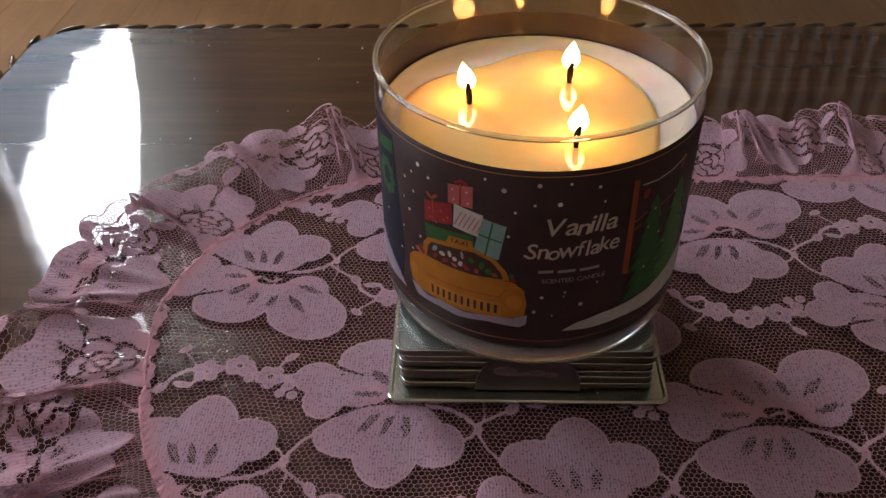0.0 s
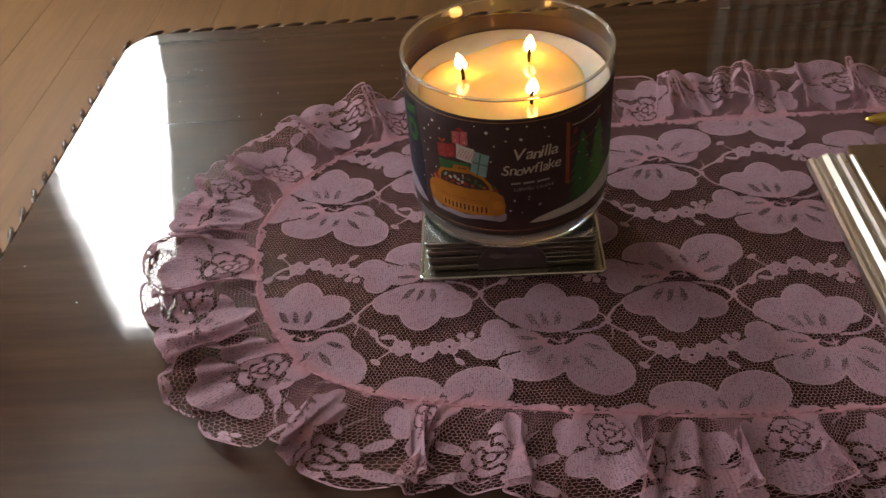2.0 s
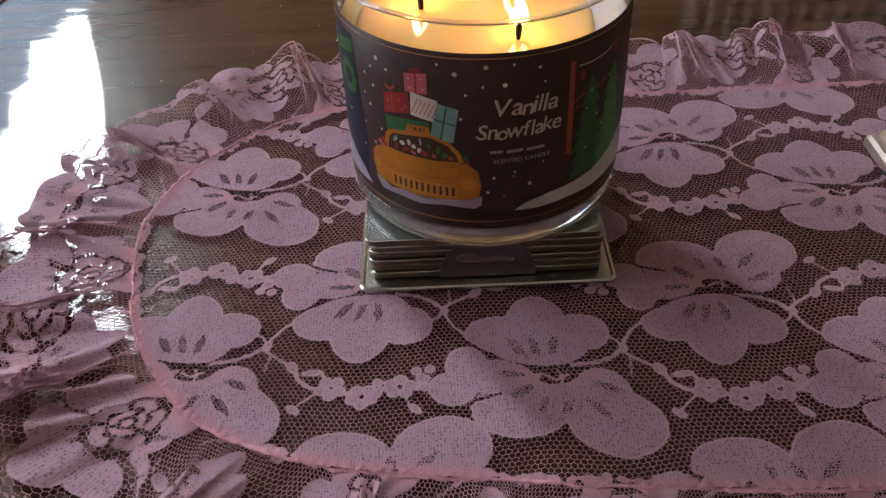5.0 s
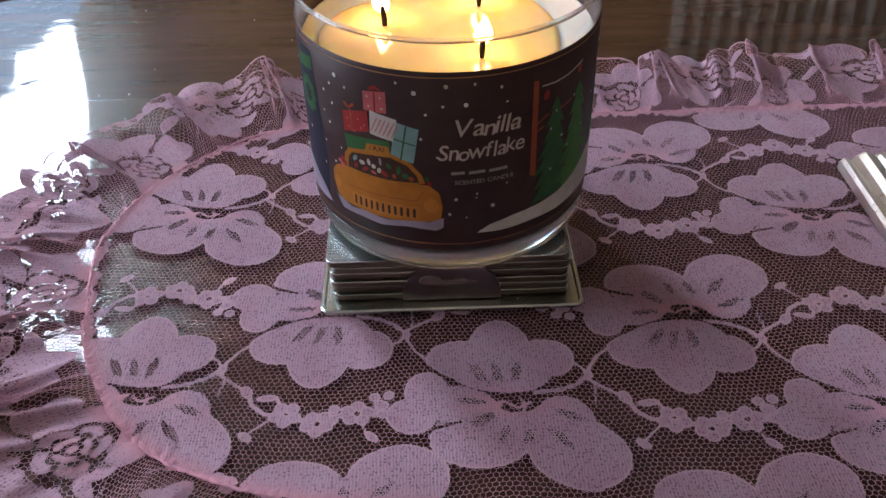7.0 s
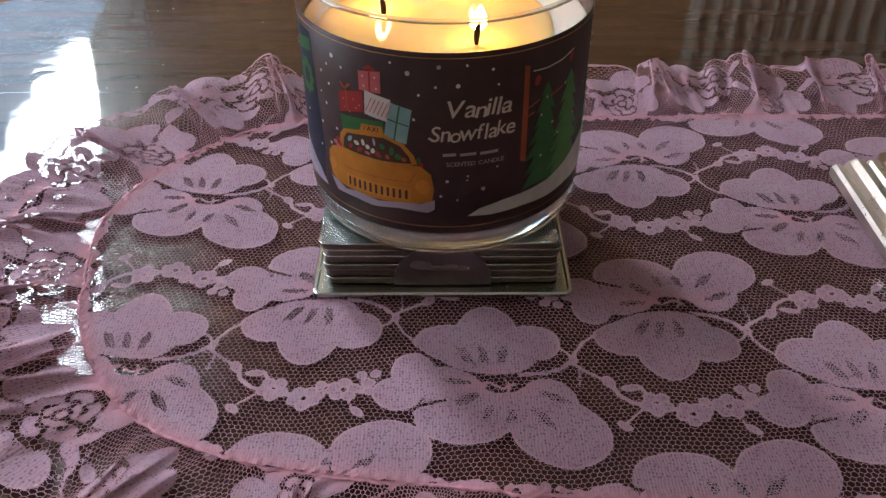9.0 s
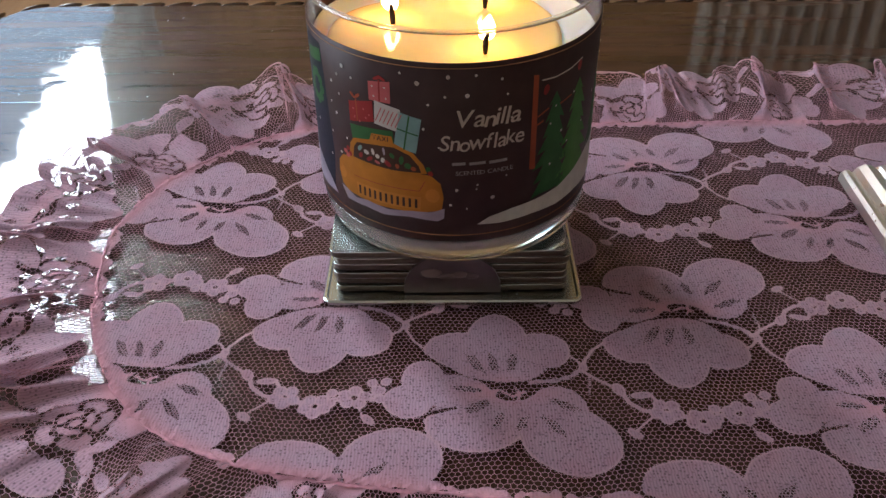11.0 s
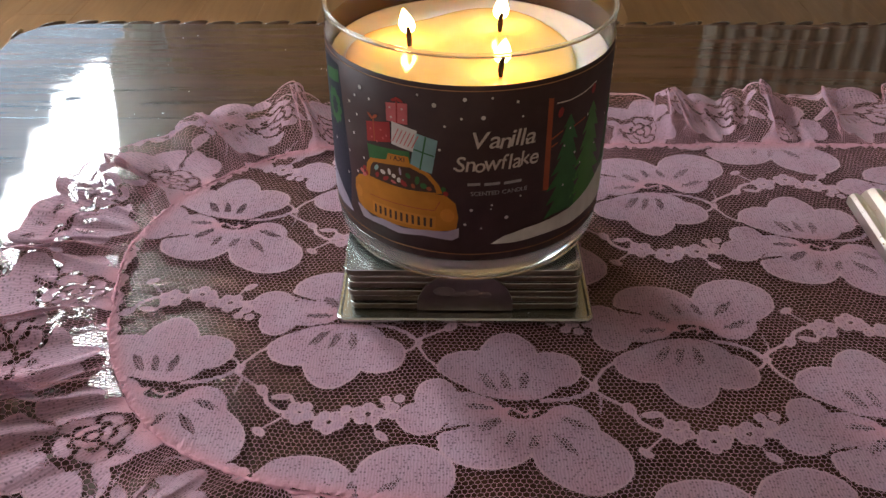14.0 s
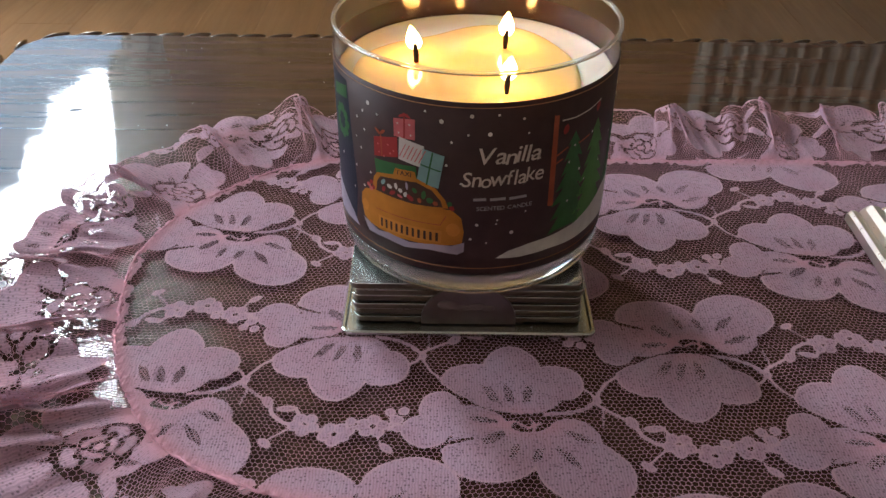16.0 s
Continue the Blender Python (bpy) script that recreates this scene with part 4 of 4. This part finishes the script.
prof = [(0.0, ZB + 0.0111), (RO - 0.0003, ZB + 0.0111), (RO, ZB + 0.0116), (RO + 0.0001, ZR - 0.0022),
        (RO + 0.0003, ZR - 0.0007), (RO + 0.0001, ZR - 0.0001), (RO - 0.0003, ZR), (RO - 0.0008, ZR - 0.0003), (RO - 0.0010, ZR - 0.0010), (RO - 0.0011, ZB + 0.0140),
        (RO - 0.0022, ZB + 0.0126), (0.0, ZB + 0.0122)]
jar = part("jar", cz(lathe(prof, 128)), JAR_GLASS, candle, "clear glass jar", smooth=True)
jar.visible_shadow = False
lip = [(RO - 0.0005 + 0.0009 * math.cos(radians(a)), ZR - 0.0002 + 0.0008 * math.sin(radians(a))) for a in range(0, 361, 30)]
part("rim", cz(lathe(lip, 128)), GLASS_BASE, candle, "rounded clear glass rim", smooth=True).visible_shadow = False
foot = [(0.0, ZB + 0.0008), (0.044, ZB), (0.0485, ZB + 0.0003), (0.0507, ZB + 0.0018), (RO - 0.0003, ZB + 0.0050), (RO, ZB + 0.0106), (RO - 0.0008, ZB + 0.0110), (0.0, ZB + 0.0110)]
part("jar_base", cz(lathe(foot, 128)), GLASS_BASE, candle, "thick clear glass base", smooth=True)
RI = RO - 0.0012
wprof = [(0.0, ZB + 0.0124), (RO - 0.0026, ZB + 0.0128), (RI, ZB + 0.0142), (RI, ZW + 0.0008), (RI - 0.0006, ZW + 0.0005), (RI - 0.002, ZW + 0.0001), (RI - 0.006, ZW - 0.0001), (0.03, ZW - 0.0004), (0.0, ZW - 0.0004)]
pool = bmesh.new()
rim_pts = []
for k in range(72):
    a = 2 * math.pi * k / 72
    r = 0.0478 + 0.0010 * math.sin(5 * a + 0.6) - 0.0105 * max(0, math.cos(a - radians(12))) ** 3 - 0.0125 * max(0, math.cos(a - radians(122))) ** 3
    rim_pts.append((r * math.cos(a), r * math.sin(a) - 0.0012))
inner = [pool.verts.new((x * 0.97, y * 0.97, ZW + 0.0004)) for x, y in rim_pts]
outer = [pool.verts.new((x, y, ZW - 0.0006)) for x, y in rim_pts]
for k in range(72):
    pool.faces.new((outer[k], outer[(k + 1) % 72], inner[(k + 1) % 72], inner[k]))
flat = [pool.verts.new((x * 0.93, y * 0.93, ZW + 0.0005)) for x, y in rim_pts]
for k in range(72):
    pool.faces.new((inner[k], inner[(k + 1) % 72], flat[(k + 1) % 72], flat[k]))
pool.faces.new(flat)
part("melted_pool", cz(pool), POOL, candle, "pool of melted wax, flame glow painted in amber", smooth=True)
part("wax", cz(lathe(wprof, 96)), WAX, candle, "creamy melting wax", smooth=True)


def tube(pts, radii, n=10):
    bm = bmesh.new()
    rings = []
    for i, p in enumerate(pts):
        p = Vector(p)
        d = (Vector(pts[min(i + 1, len(pts) - 1)]) - Vector(pts[max(i - 1, 0)])).normalized()
        q = d.to_track_quat("Z", "Y")
        rings.append([bm.verts.new(p + q @ Vector((radii[i] * math.cos(2 * math.pi * k / n), radii[i] * math.sin(2 * math.pi * k / n), 0))) for k in range(n)])
    for a, b in zip(rings, rings[1:]):
        for k in range(n):
            bm.faces.new((a[k], a[(k + 1) % n], b[(k + 1) % n], b[k]))
    bm.faces.new(list(reversed(rings[0])))
    bm.faces.new(rings[-1])
    return bm


FLAMES = [(0.0104, -0.0255, 0.0012, 0.0105), (-0.0220, 0.0010, -0.0020, 0.0110), (0.0118, 0.0150, 0.0008, 0.0115)]
for fx, fy, lean, tall in FLAMES:
    w = part("wick", cz(tube([(fx, fy, ZW - 0.002), (fx, fy, ZW + 0.003), (fx + lean * 0.15, fy, ZW + 0.006), (fx + lean * 0.4 + 0.0004, fy, ZW + 0.0076)], [0.0011, 0.0011, 0.001, 0.0007])), WICK, candle, "charred black wick", smooth=True)
    fl = bmesh.new()
    fl = lathe([(0.0, 0.0), (0.0014, 0.0003), (0.0028, 0.0016), (0.0036, 0.0036), (0.0035, 0.0052), (0.0027, 0.0078), (0.0015, 0.0104), (0.0006, 0.0122), (0.0, 0.013)], 20, bm=fl)
    for v in fl.verts:
        v.co.z *= tall * 0.88 / 0.013
        v.co.x, v.co.y = v.co.x * 0.82, v.co.y * 0.82
        v.co.x += lean * (v.co.z / tall) ** 1.4
    placed(fl, Matrix.Translation((fx + lean * 0.3, fy + 0.0034, ZW + 0.0040)))
    part("flame", cz(fl), FLAME, candle, "small bright yellow flame", smooth=True)

# label, wrapped round the jar; artwork in millimetres along the wrap and up
RL = RO + 0.00045
label = part("label", cz(lathe([(RO + 0.00015, ZL0), (RL, ZL0 + 0.0002), (RL, ZL1 - 0.0002), (RO + 0.00015, ZL1)], 160)), LABEL_BASE, candle, "dark night-scene paper label with falling snow", smooth=True)


def wrap(bm, lift):
    """Bends flat artwork (x along the wrap, y up, in millimetres) onto the jar."""
    r = RL + lift * 0.00006 + 0.00004
    for v in bm.verts:
        a = v.co.x / 1000 / RL
        v.co = Vector((r * math.sin(a), -r * math.cos(a), v.co.y / 1000 - ZB))
    return bm


def cut_strips(bm, gap=2.2):
    xs = [v.co.x for v in bm.verts]
    x = min(xs) + gap
    while x < max(xs):
        bmesh.ops.bisect_plane(bm, geom=bm.verts[:] + bm.edges[:] + bm.faces[:], plane_co=(x, 0, 0), plane_no=(1, 0, 0))
        x += gap
    return bm


def art(name, polys, ink, lift=1, note=""):
    bm = bmesh.new()
    for poly in polys:
        f = bm.faces.new([bm.verts.new((x, y, 0)) for x, y in poly])
        if f.normal.z < 0:
            f.normal_flip()
    bmesh.ops.triangulate(bm, faces=bm.faces)
    cut_strips(bm)
    return part(name, wrap(bm, lift), INK[ink], label, note)


def blob(cx, cy, a, b, n=10, turn=0):
    c, s = math.cos(radians(turn)), math.sin(radians(turn))
    return [(cx + a * math.cos(2 * math.pi * k / n) * c - b * math.sin(2 * math.pi * k / n) * s, cy + a * math.cos(2 * math.pi * k / n) * s + b * math.sin(2 * math.pi * k / n) * c) for k in range(n)]


def bar(x0, y0, x1, y1, w):
    d = math.hypot(x1 - x0, y1 - y0)
    nx, ny = -(y1 - y0) / d * w / 2, (x1 - x0) / d * w / 2
    return [(x0 + nx, y0 + ny), (x0 - nx, y0 - ny), (x1 - nx, y1 - ny), (x1 + nx, y1 + ny)]


HALFWRAP = math.pi * RL * 1000
for z in (102.9, 39.6):
    art("gold_line", [[(-HALFWRAP + 1, z - 0.16), (HALFWRAP - 1, z - 0.16), (HALFWRAP - 1, z + 0.16), (-HALFWRAP + 1, z + 0.16)]], "gold", 1, "thin copper printed line")
# falling snow
rng = random.Random(11)
flakes = [(-2.2, 100.2, .7), (6.5, 100.6, .45), (14.8, 98.6, .5), (-12, 97.6, .8), (3.8, 93.8, .75), (-3.2, 93.4, .45), (-17.5, 100.5, .45), (16.8, 93.2, .4), (-8.6, 90.4, .45), (18.5, 84.6, .4),
          (-10.3, 81.6, .5), (-5.3, 75, .4), (0.5, 58.6, .6), (7.5, 60.4, .4), (7.2, 58.8, .3), (12.8, 54.8, .75), (4, 51, .35), (-1.6, 52.6, .55), (17.5, 62.8, .35), (-40.5, 97.4, .8), (-43.5, 93.5, .5),
          (-36.3, 94.5, .5), (-43, 86.5, .5), (-47, 90, .6), (-45.4, 78.5, .55), (-40.6, 70.5, .45), (-49, 70, .5), (-44.5, 63.5, .55), (-51, 60, .5), (-48, 82, .4), (36, 84, .4), (45, 86, .4), (39.5, 73.5, .5),
          (35, 62, .45), (34, 78, .4), (43, 68, .4), (52, 72, .4), (60, 80, .5), (66, 92, .6), (-60, 70, .6), (-70, 92, .6), (-76, 62, .5)]
flakes += [(rng.uniform(70, 155), rng.uniform(52, 100), rng.uniform(0.35, 0.8)) for _ in range(26)] + [(rng.uniform(-155, -80), rng.uniform(52, 100), rng.uniform(0.35, 0.8)) for _ in range(26)]
for x, z, r in flakes:
    art("snowflake", [blob(x, z, r, r * 1.05, 8)], "white", 7)
# gifts on the roof of a yellow cab
art("gift", [[(-29.4, 95.3), (-21.2, 96.6), (-21.3, 88.9), (-29.4, 88.6)]], "pink", 2, "pink gift box")
art("bow", [blob(-25.9, 97.1, 1.6, .6, 8, 25), blob(-24.2, 97.3, 1.6, .6, 8, -25), bar(-25.1, 96.6, -25.3, 88.7, .6)], "red", 3)
art("gift", [[(-38.5, 85.6), (-28.2, 88.4), (-28.0, 80.8), (-38.6, 78.0)]], "red", 2, "red gift box")
for dx, dz in ((2, -2), (6.5, -1), (2.4, -5), (7.4, -4), (4.6, -6), (8.8, -2.6)):
    art("gift_dot", [blob(-38.5 + dx, 85.4 + dz, .4, .4, 6)], "pink", 3)
for dx, dz in ((1.6, -1.6), (6.2, -1.2), (2, -5), (6.6, -5)):
    art("gift_dot", [blob(-29.4 + dx, 95.4 + dz, .4, .4, 6)], "cream", 3)
art("bow", [blob(-36.5, 88.3, 1.5, .6, 8, -40), blob(-34.3, 88.6, 1.5, .6, 8, 40), bar(-35.1, 87.4, -34.9, 79.2, .5)], "brown", 3)
art("gift", [[(-27.3, 89.0), (-17.9, 87.4), (-19.6, 79.2), (-27.7, 80.4)]], "white", 3, "white gift box with red stripes")
for k in range(6):
    x = -26.6 + 1.45 * k
    art("stripe", [bar(x - 0.6, 81.6 - 0.2 * k, x + 1.9, 86.8 - 0.2 * k, .34)], "pink", 4)
art("gift", [[(-18.6, 86.6), (-10.9, 84.8), (-13.0, 72.0), (-20.8, 73.6)]], "teal", 3, "pale teal gift box")
art("ribbon", [bar(-15.0, 85.6, -17.2, 72.8, .55), bar(-19.4, 80.4, -12.2, 78.8, .5)], "green", 4)
art("gift", [[(-38.7, 77.0), (-21.0, 79.0), (-20.6, 73.8), (-37.9, 70.6)]], "green", 2, "green gift box")
art("cab_roof", [[(-40.2, 63.8), (-39.3, 69.2), (-37.4, 71.8), (-30, 73.6), (-20.4, 74.4), (-14, 72.0), (-10.6, 68.0), (-9.4, 64.6), (-14, 64.0), (-30, 63.6)]], "taxi", 4, "yellow cab roof")
art("windscreen", [[(-38.2, 64.2), (-37.4, 68.6), (-35.8, 70.8), (-28, 72.2), (-20.8, 73.0), (-15.2, 71.0), (-12.2, 67.4), (-11.4, 64.8), (-22, 64.0)]], "dark", 5)
for cx, cy, ra, rb, ink in ((-34.6, 69.0, 1.5, .8, "teal"), (-31.8, 68.2, 1.2, .9, "white"), (-29.0, 69.2, 1.3, .7, "white"), (-27.2, 68.0, .9, .9, "white"), (-25.2, 67.0, 1.1, .8, "white"),
                            (-30.6, 66.0, 1.6, .8, "red"), (-23.4, 66.2, 1.7, 1.0, "red"), (-34.4, 66.2, 1.3, .8, "red"), (-27.4, 65.6, 1.2, .6, "pink"), (-21.6, 69.6, .9, 1.2, "green"),
                            (-18.2, 68.6, .9, 1.8, "green"), (-16.0, 66.8, 1.2, 1.3, "green"), (-14.0, 66.0, 1.0, .9, "brown"), (-19.8, 66.0, 1.0, .8, "brown"), (-24.6, 70.6, 1.6, .5, "bluesnow")):
    art("windscreen_patch", [blob(cx, cy, ra, rb, 7, cx * 40)], ink, 6)
for cx, cy, ink in ((-40.6, 66.6, "red"), (-42.0, 65.0, "pink"), (-39.6, 64.8, "red"), (-40.8, 63.8, "pink"), (-9.0, 66.4, "green"), (-8.2, 64.8, "red")):
    art("garland_patch", [blob(cx, cy, 1.1, .9, 7, cx * 30)], ink, 6)
art("roof_sign", [[(-30.2, 73.4), (-29.2, 76.4), (-21.4, 77.0), (-20.8, 74.4)]], "taxi", 5, "small roof sign")
art("cab_body", [[(-47.0, 55.5), (-46.6, 59.6), (-44.2, 62.4), (-38.6, 64.3), (-26, 64.0), (-14.6, 64.4), (-8.2, 64.0), (-4.9, 61.0), (-3.9, 55.4), (-4.6, 50.0), (-14, 48.4), (-30, 47.6), (-42, 48.4), (-45.6, 50.2)]], "taxi", 4, "orange-yellow cab front")
art("bonnet_line", [bar(-38.5, 56.5, -12.2, 57.4, .3), bar(-12.2, 57.4, -10.2, 61.4, .3)], "brown", 5)
art("cab_grille", [[(-37.6, 54.2), (-11.6, 55.0), (-12.0, 49.8), (-37.2, 48.8)]], "orange", 5)
for k in range(11):
    x = -36.0 + 2.25 * k
    art("grille_bar", [bar(x, 49.8 + 0.05 * k, x + 0.05, 53.4 + 0.06 * k, .95)], "dark", 6)
art("headlight", [blob(-7.7, 56.0, 2.5, 2.8, 14)], "orange", 6, "round headlight")
art("headlight", [blob(-44.4, 55.4, 1.7, 2.5, 14)], "orange", 6, "round headlight")
art("snowbank", [[(-46.4, 49.6), (-43, 49.0), (-38, 47.2), (-33, 48.2), (-24, 47.4), (-15, 48.8), (-8, 49.2), (-3.6, 51.0), (-3.8, 47.0), (-6, 45.6), (-16.3, 46.2), (-26, 44.6), (-33, 45.2), (-43.0, 44.8)]], "bluesnow", 6, "bluish snow bank")
# garden pole, string of lights, fir trees, snowy hills
art("pole", [[(26.0, 97.6), (28.0, 97.2), (28.6, 62.0), (26.2, 62.6)]], "brown", 3, "brown wooden pole")
art("string", [bar(29.3, 95.0, 35, 94.6, .5), bar(35, 94.6, 42, 95.2, .5), bar(42, 95.2, 49, 96.8, .5)], "cream", 4)
art("string_light", [blob(31.4, 91.2, 1.2, 1.9, 10, -12)], "red", 4, "red bulb on the string")
art("string_light", [blob(47.6, 94.6, 1.2, 1.9, 10, -12)], "red", 4, "red bulb on the string")
art("rail", [bar(28.4, 82, 33, 84, .6), bar(36, 83.4, 44, 85.2, .6), bar(28.4, 79, 31, 80, .6)], "brown", 3)


def fir(cx, top, foot, wide, ink):
    pts_l, pts_r = [], []
    n = 7
    for k in range(n):
        z = top - (top - foot) * (k + 1) / n
        w = wide * ((k + 1) / n) ** 0.65
        pts_r += [(cx + w * (1 + 0.12 * math.sin(k * 2.1)), z + 0.8), (cx + w * 0.5, z + 1.9)]
        pts_l += [(cx - w * (1 + 0.12 * math.cos(k * 1.7)), z + 0.8), (cx - w * 0.5, z + 1.9)]
    art("fir_tree", [[(cx, top)] + pts_r + list(reversed(pts_l))], ink, 4, "green fir tree")


fir(36.0, 89.4, 49.0, 9.5, "green")
fir(48.4, 90.0, 47.5, 11.5, "pine")
fir(66.0, 86.0, 47.0, 9.0, "green")
art("snow_hill", [[(7.6, 44.0), (12, 46.8), (20, 48.6), (30, 49.4), (40, 50.4), (50, 53.4), (60, 57.5), (72, 59), (84, 56), (98, 47), (100, 42), (70, 42.6), (52, 43.6), (40, 43.2), (28, 43.8), (16, 43.4)]], "snow", 5, "white snowy hill")
art("snow_hill", [[(-49.6, 43.2), (-54, 47.6), (-62, 52.0), (-72, 56), (-86, 54), (-98, 46), (-98, 42), (-60, 42.4)]], "bluesnow", 3, "bluish snowy hill")
art("signboard", [[(-66.8, 95.4), (-54.4, 98.4), (-54.4, 93.6), (-66.8, 91.0)]], "green", 2, "green sign board")
art("wreath", [blob(-60 + 4.4 * math.cos(2 * math.pi * k / 9), 83 + 5 * math.sin(2 * math.pi * k / 9), 2.0, 1.9, 8) for k in range(9)], "green", 2, "green wreath")
# bluish window sheen on the label's left side, laid on as navy colour
art("blue_sheen", [[(-100, 44), (-52, 44), (-50, 60), (-54, 100.5), (-100, 100.5)]], "navy", 0, "navy patch painted for the window's bluish sheen")


def lettering(name, text, x, z, size, wide, ink, slant, tilt, weight, sway=0.0):
    """Words from the built-in font, set letter by letter with a slightly uneven hand, wrapped onto the label."""
    bm = bmesh.new()
    pen_x = 0.0
    for i, letter in enumerate(text):
        cu = bpy.data.curves.new(name, "FONT")
        cu.body, cu.size, cu.shear, cu.offset = letter, size * (1 + 0.7 * sway * math.sin(i * 2.6)), slant, weight
        cu.resolution_u = 3
        tmp = bpy.data.objects.new(name, cu)
        scene.collection.objects.link(tmp)
        dg = bpy.context.evaluated_depsgraph_get()
        me = bpy.data.meshes.new_from_object(tmp.evaluated_get(dg))
        bpy.data.objects.remove(tmp)
        if len(me.vertices):
            one = bmesh.new()
            one.from_mesh(me)
            xs = [v.co.x for v in one.verts]
            x0, x1 = min(xs), max(xs)
            m = Matrix.Translation((pen_x, size * sway * 0.5 * math.sin(i * 1.9 + 0.7), 0)) @ Matrix.Rotation(sway * 0.8 * math.sin(i * 3.1), 4, "Z") @ Matrix.Translation((-x0, 0, 0))
            placed(one, m)
            one.to_mesh(me)
            one.free()
            bm.from_mesh(me)
            pen_x += x1 - x0 + size * (0.06 - 0.55 * slant)
        else:
            pen_x += size * 0.32
        bpy.data.meshes.remove(me)
    xs = [v.co.x for v in bm.verts]
    placed(bm, Matrix.Translation((x, z, 0)) @ Matrix.Rotation(radians(tilt), 4, "Z") @ Matrix.Diagonal((wide / (max(xs) - min(xs)), 1, 1, 1)))
    cut_strips(bm, 1.6)
    return part(name, wrap(bm, 5), INK[ink], label, "hand-lettered pale words")


lettering("lettering", "Vanilla", 0.6, 82.3, 8.8, 21.4, "cream", 0.2, 1.5, 0.06, 0.07)
lettering("lettering", "Snowflake", -5.0, 73.6, 8.0, 28.6, "cream", 0.18, 2.5, 0.06, 0.08)
x = -1.0
for wdt in (4.4, 5.4, 6.2):
    art("maker_mark", [[(x, 68.2), (x + wdt, 68.4), (x + wdt, 69.5), (x, 69.3)]], "grey", 4, "small pale bar")
    x += wdt + 1.3
lettering("sign_lettering", "TAXI", -28.8, 74.2, 2.5, 6.2, "dark", 0.1, 4.0, 0.05)
lettering("small_lettering", "SCENTED CANDLE", 0.2, 64.4, 2.3, 19.6, "grey", 0.0, 1.0, 0.01)

# ---------------------------------------------------------------- picture frame and gold pen
frame_ob = thing("picture_frame", "silver ribbed photo frame lying flat on lace", "picture frame", (0.176, 0.0, 0.0036))
prof = [(0.0, 0.0), (0.0, 0.0045), (0.0012, 0.0062), (0.0030, 0.0064), (0.0044, 0.0050), (0.0052, 0.0050), (0.0064, 0.0078), (0.0092, 0.0098), (0.0122, 0.0092), (0.0140, 0.0074),
        (0.0148, 0.0074), (0.0160, 0.0088), (0.0186, 0.0094), (0.0208, 0.0082), (0.0218, 0.0068), (0.0226, 0.0068), (0.0240, 0.0080), (0.0256, 0.0074), (0.0262, 0.0052), (0.0262, 0.0)]
FY0, FY1, FW = -0.132, 0.038, 0.135


def moulding(x_turn):
    bm = bmesh.new()
    ends = []
    for y, k in ((FY0, 0.0), (FY0 + 0.0008, 0.6), (FY0 + 0.003, 1.0), (FY1 - 0.003, 1.0), (FY1 - 0.0008, 0.6), (FY1, 0.0)):
        ends.append([bm.verts.new((x_turn(x), y, z * (0.72 + 0.28 * k))) for x, z in prof])
    for a, b in zip(ends, ends[1:]):
        for i in range(len(a)):
            j = (i + 1) % len(a)
            bm.faces.new((a[i], a[j], b[j], b[i]))
    bm.faces.new(ends[0])
    bm.faces.new(list(reversed(ends[-1])))
    bmesh.ops.recalc_face_normals(bm, faces=bm.faces)
    return bm


part("moulding", moulding(lambda x: x), SILVER, frame_ob, "polished silver ribbed moulding")
part("moulding", moulding(lambda x: FW + 0.0262 - x), SILVER, frame_ob, "polished silver ribbed moulding")
part("picture_panel", box(0.0263, FW - 0.0001, FY0 + 0.002, FY1 + 0.012, 0.0004, 0.0050, 0.0015), LEATHER, frame_ob, "brown panel under gloss")
frame_ob.rotation_euler = (0, 0, radians(-1.0))

pen = thing("gold_pen", "slim shiny gold pen lying on the lace", "pen", (0.2225, 0.0745, 0.0082))
body = lathe([(0.0, 0.0), (0.0012, 0.0), (0.0030, 0.004), (0.0036, 0.010), (0.0040, 0.0105), (0.0040, 0.0125), (0.0036, 0.013), (0.0036, 0.0215), (0.0041, 0.022), (0.0041, 0.0235), (0.0037, 0.024), (0.0037, 0.0255), (0.0041, 0.026), (0.0041, 0.0275),
              (0.0037, 0.028), (0.0037, 0.120), (0.0030, 0.126), (0.0, 0.128)], 28)
part("barrel", placed(body, Matrix.Rotation(radians(90), 4, "Y")), GOLD, pen, smooth=True)
clip = box(0.085, 0.122, -0.0010, 0.0010, 0.0044, 0.0052, 0.0003)
part("pocket_clip", clip, GOLD, pen)
pen.rotation_euler = (0, 0, radians(3))

# ---------------------------------------------------------------- floor planks
plank_w, plank_l = 0.13, 1.4
pb = box(0, plank_w - 0.0004, 0, plank_l - 0.0004, -0.012, 0.0, 0.0004, 1)
plank_mesh = mesh_of(pb, "plank", FLOOR, False)
row = 0
x = X0 - 0.1
while x < X1:
    y = Y0 - 0.1 - (row * 0.37) % plank_l
    while y + plank_l < Y1 + 1.0:
        ob = new("plank", plank_mesh)
        ob.parent = floor_base
        ob.location = (x, y, FLOOR_Z)
        y += plank_l
    x += plank_w
    row += 1
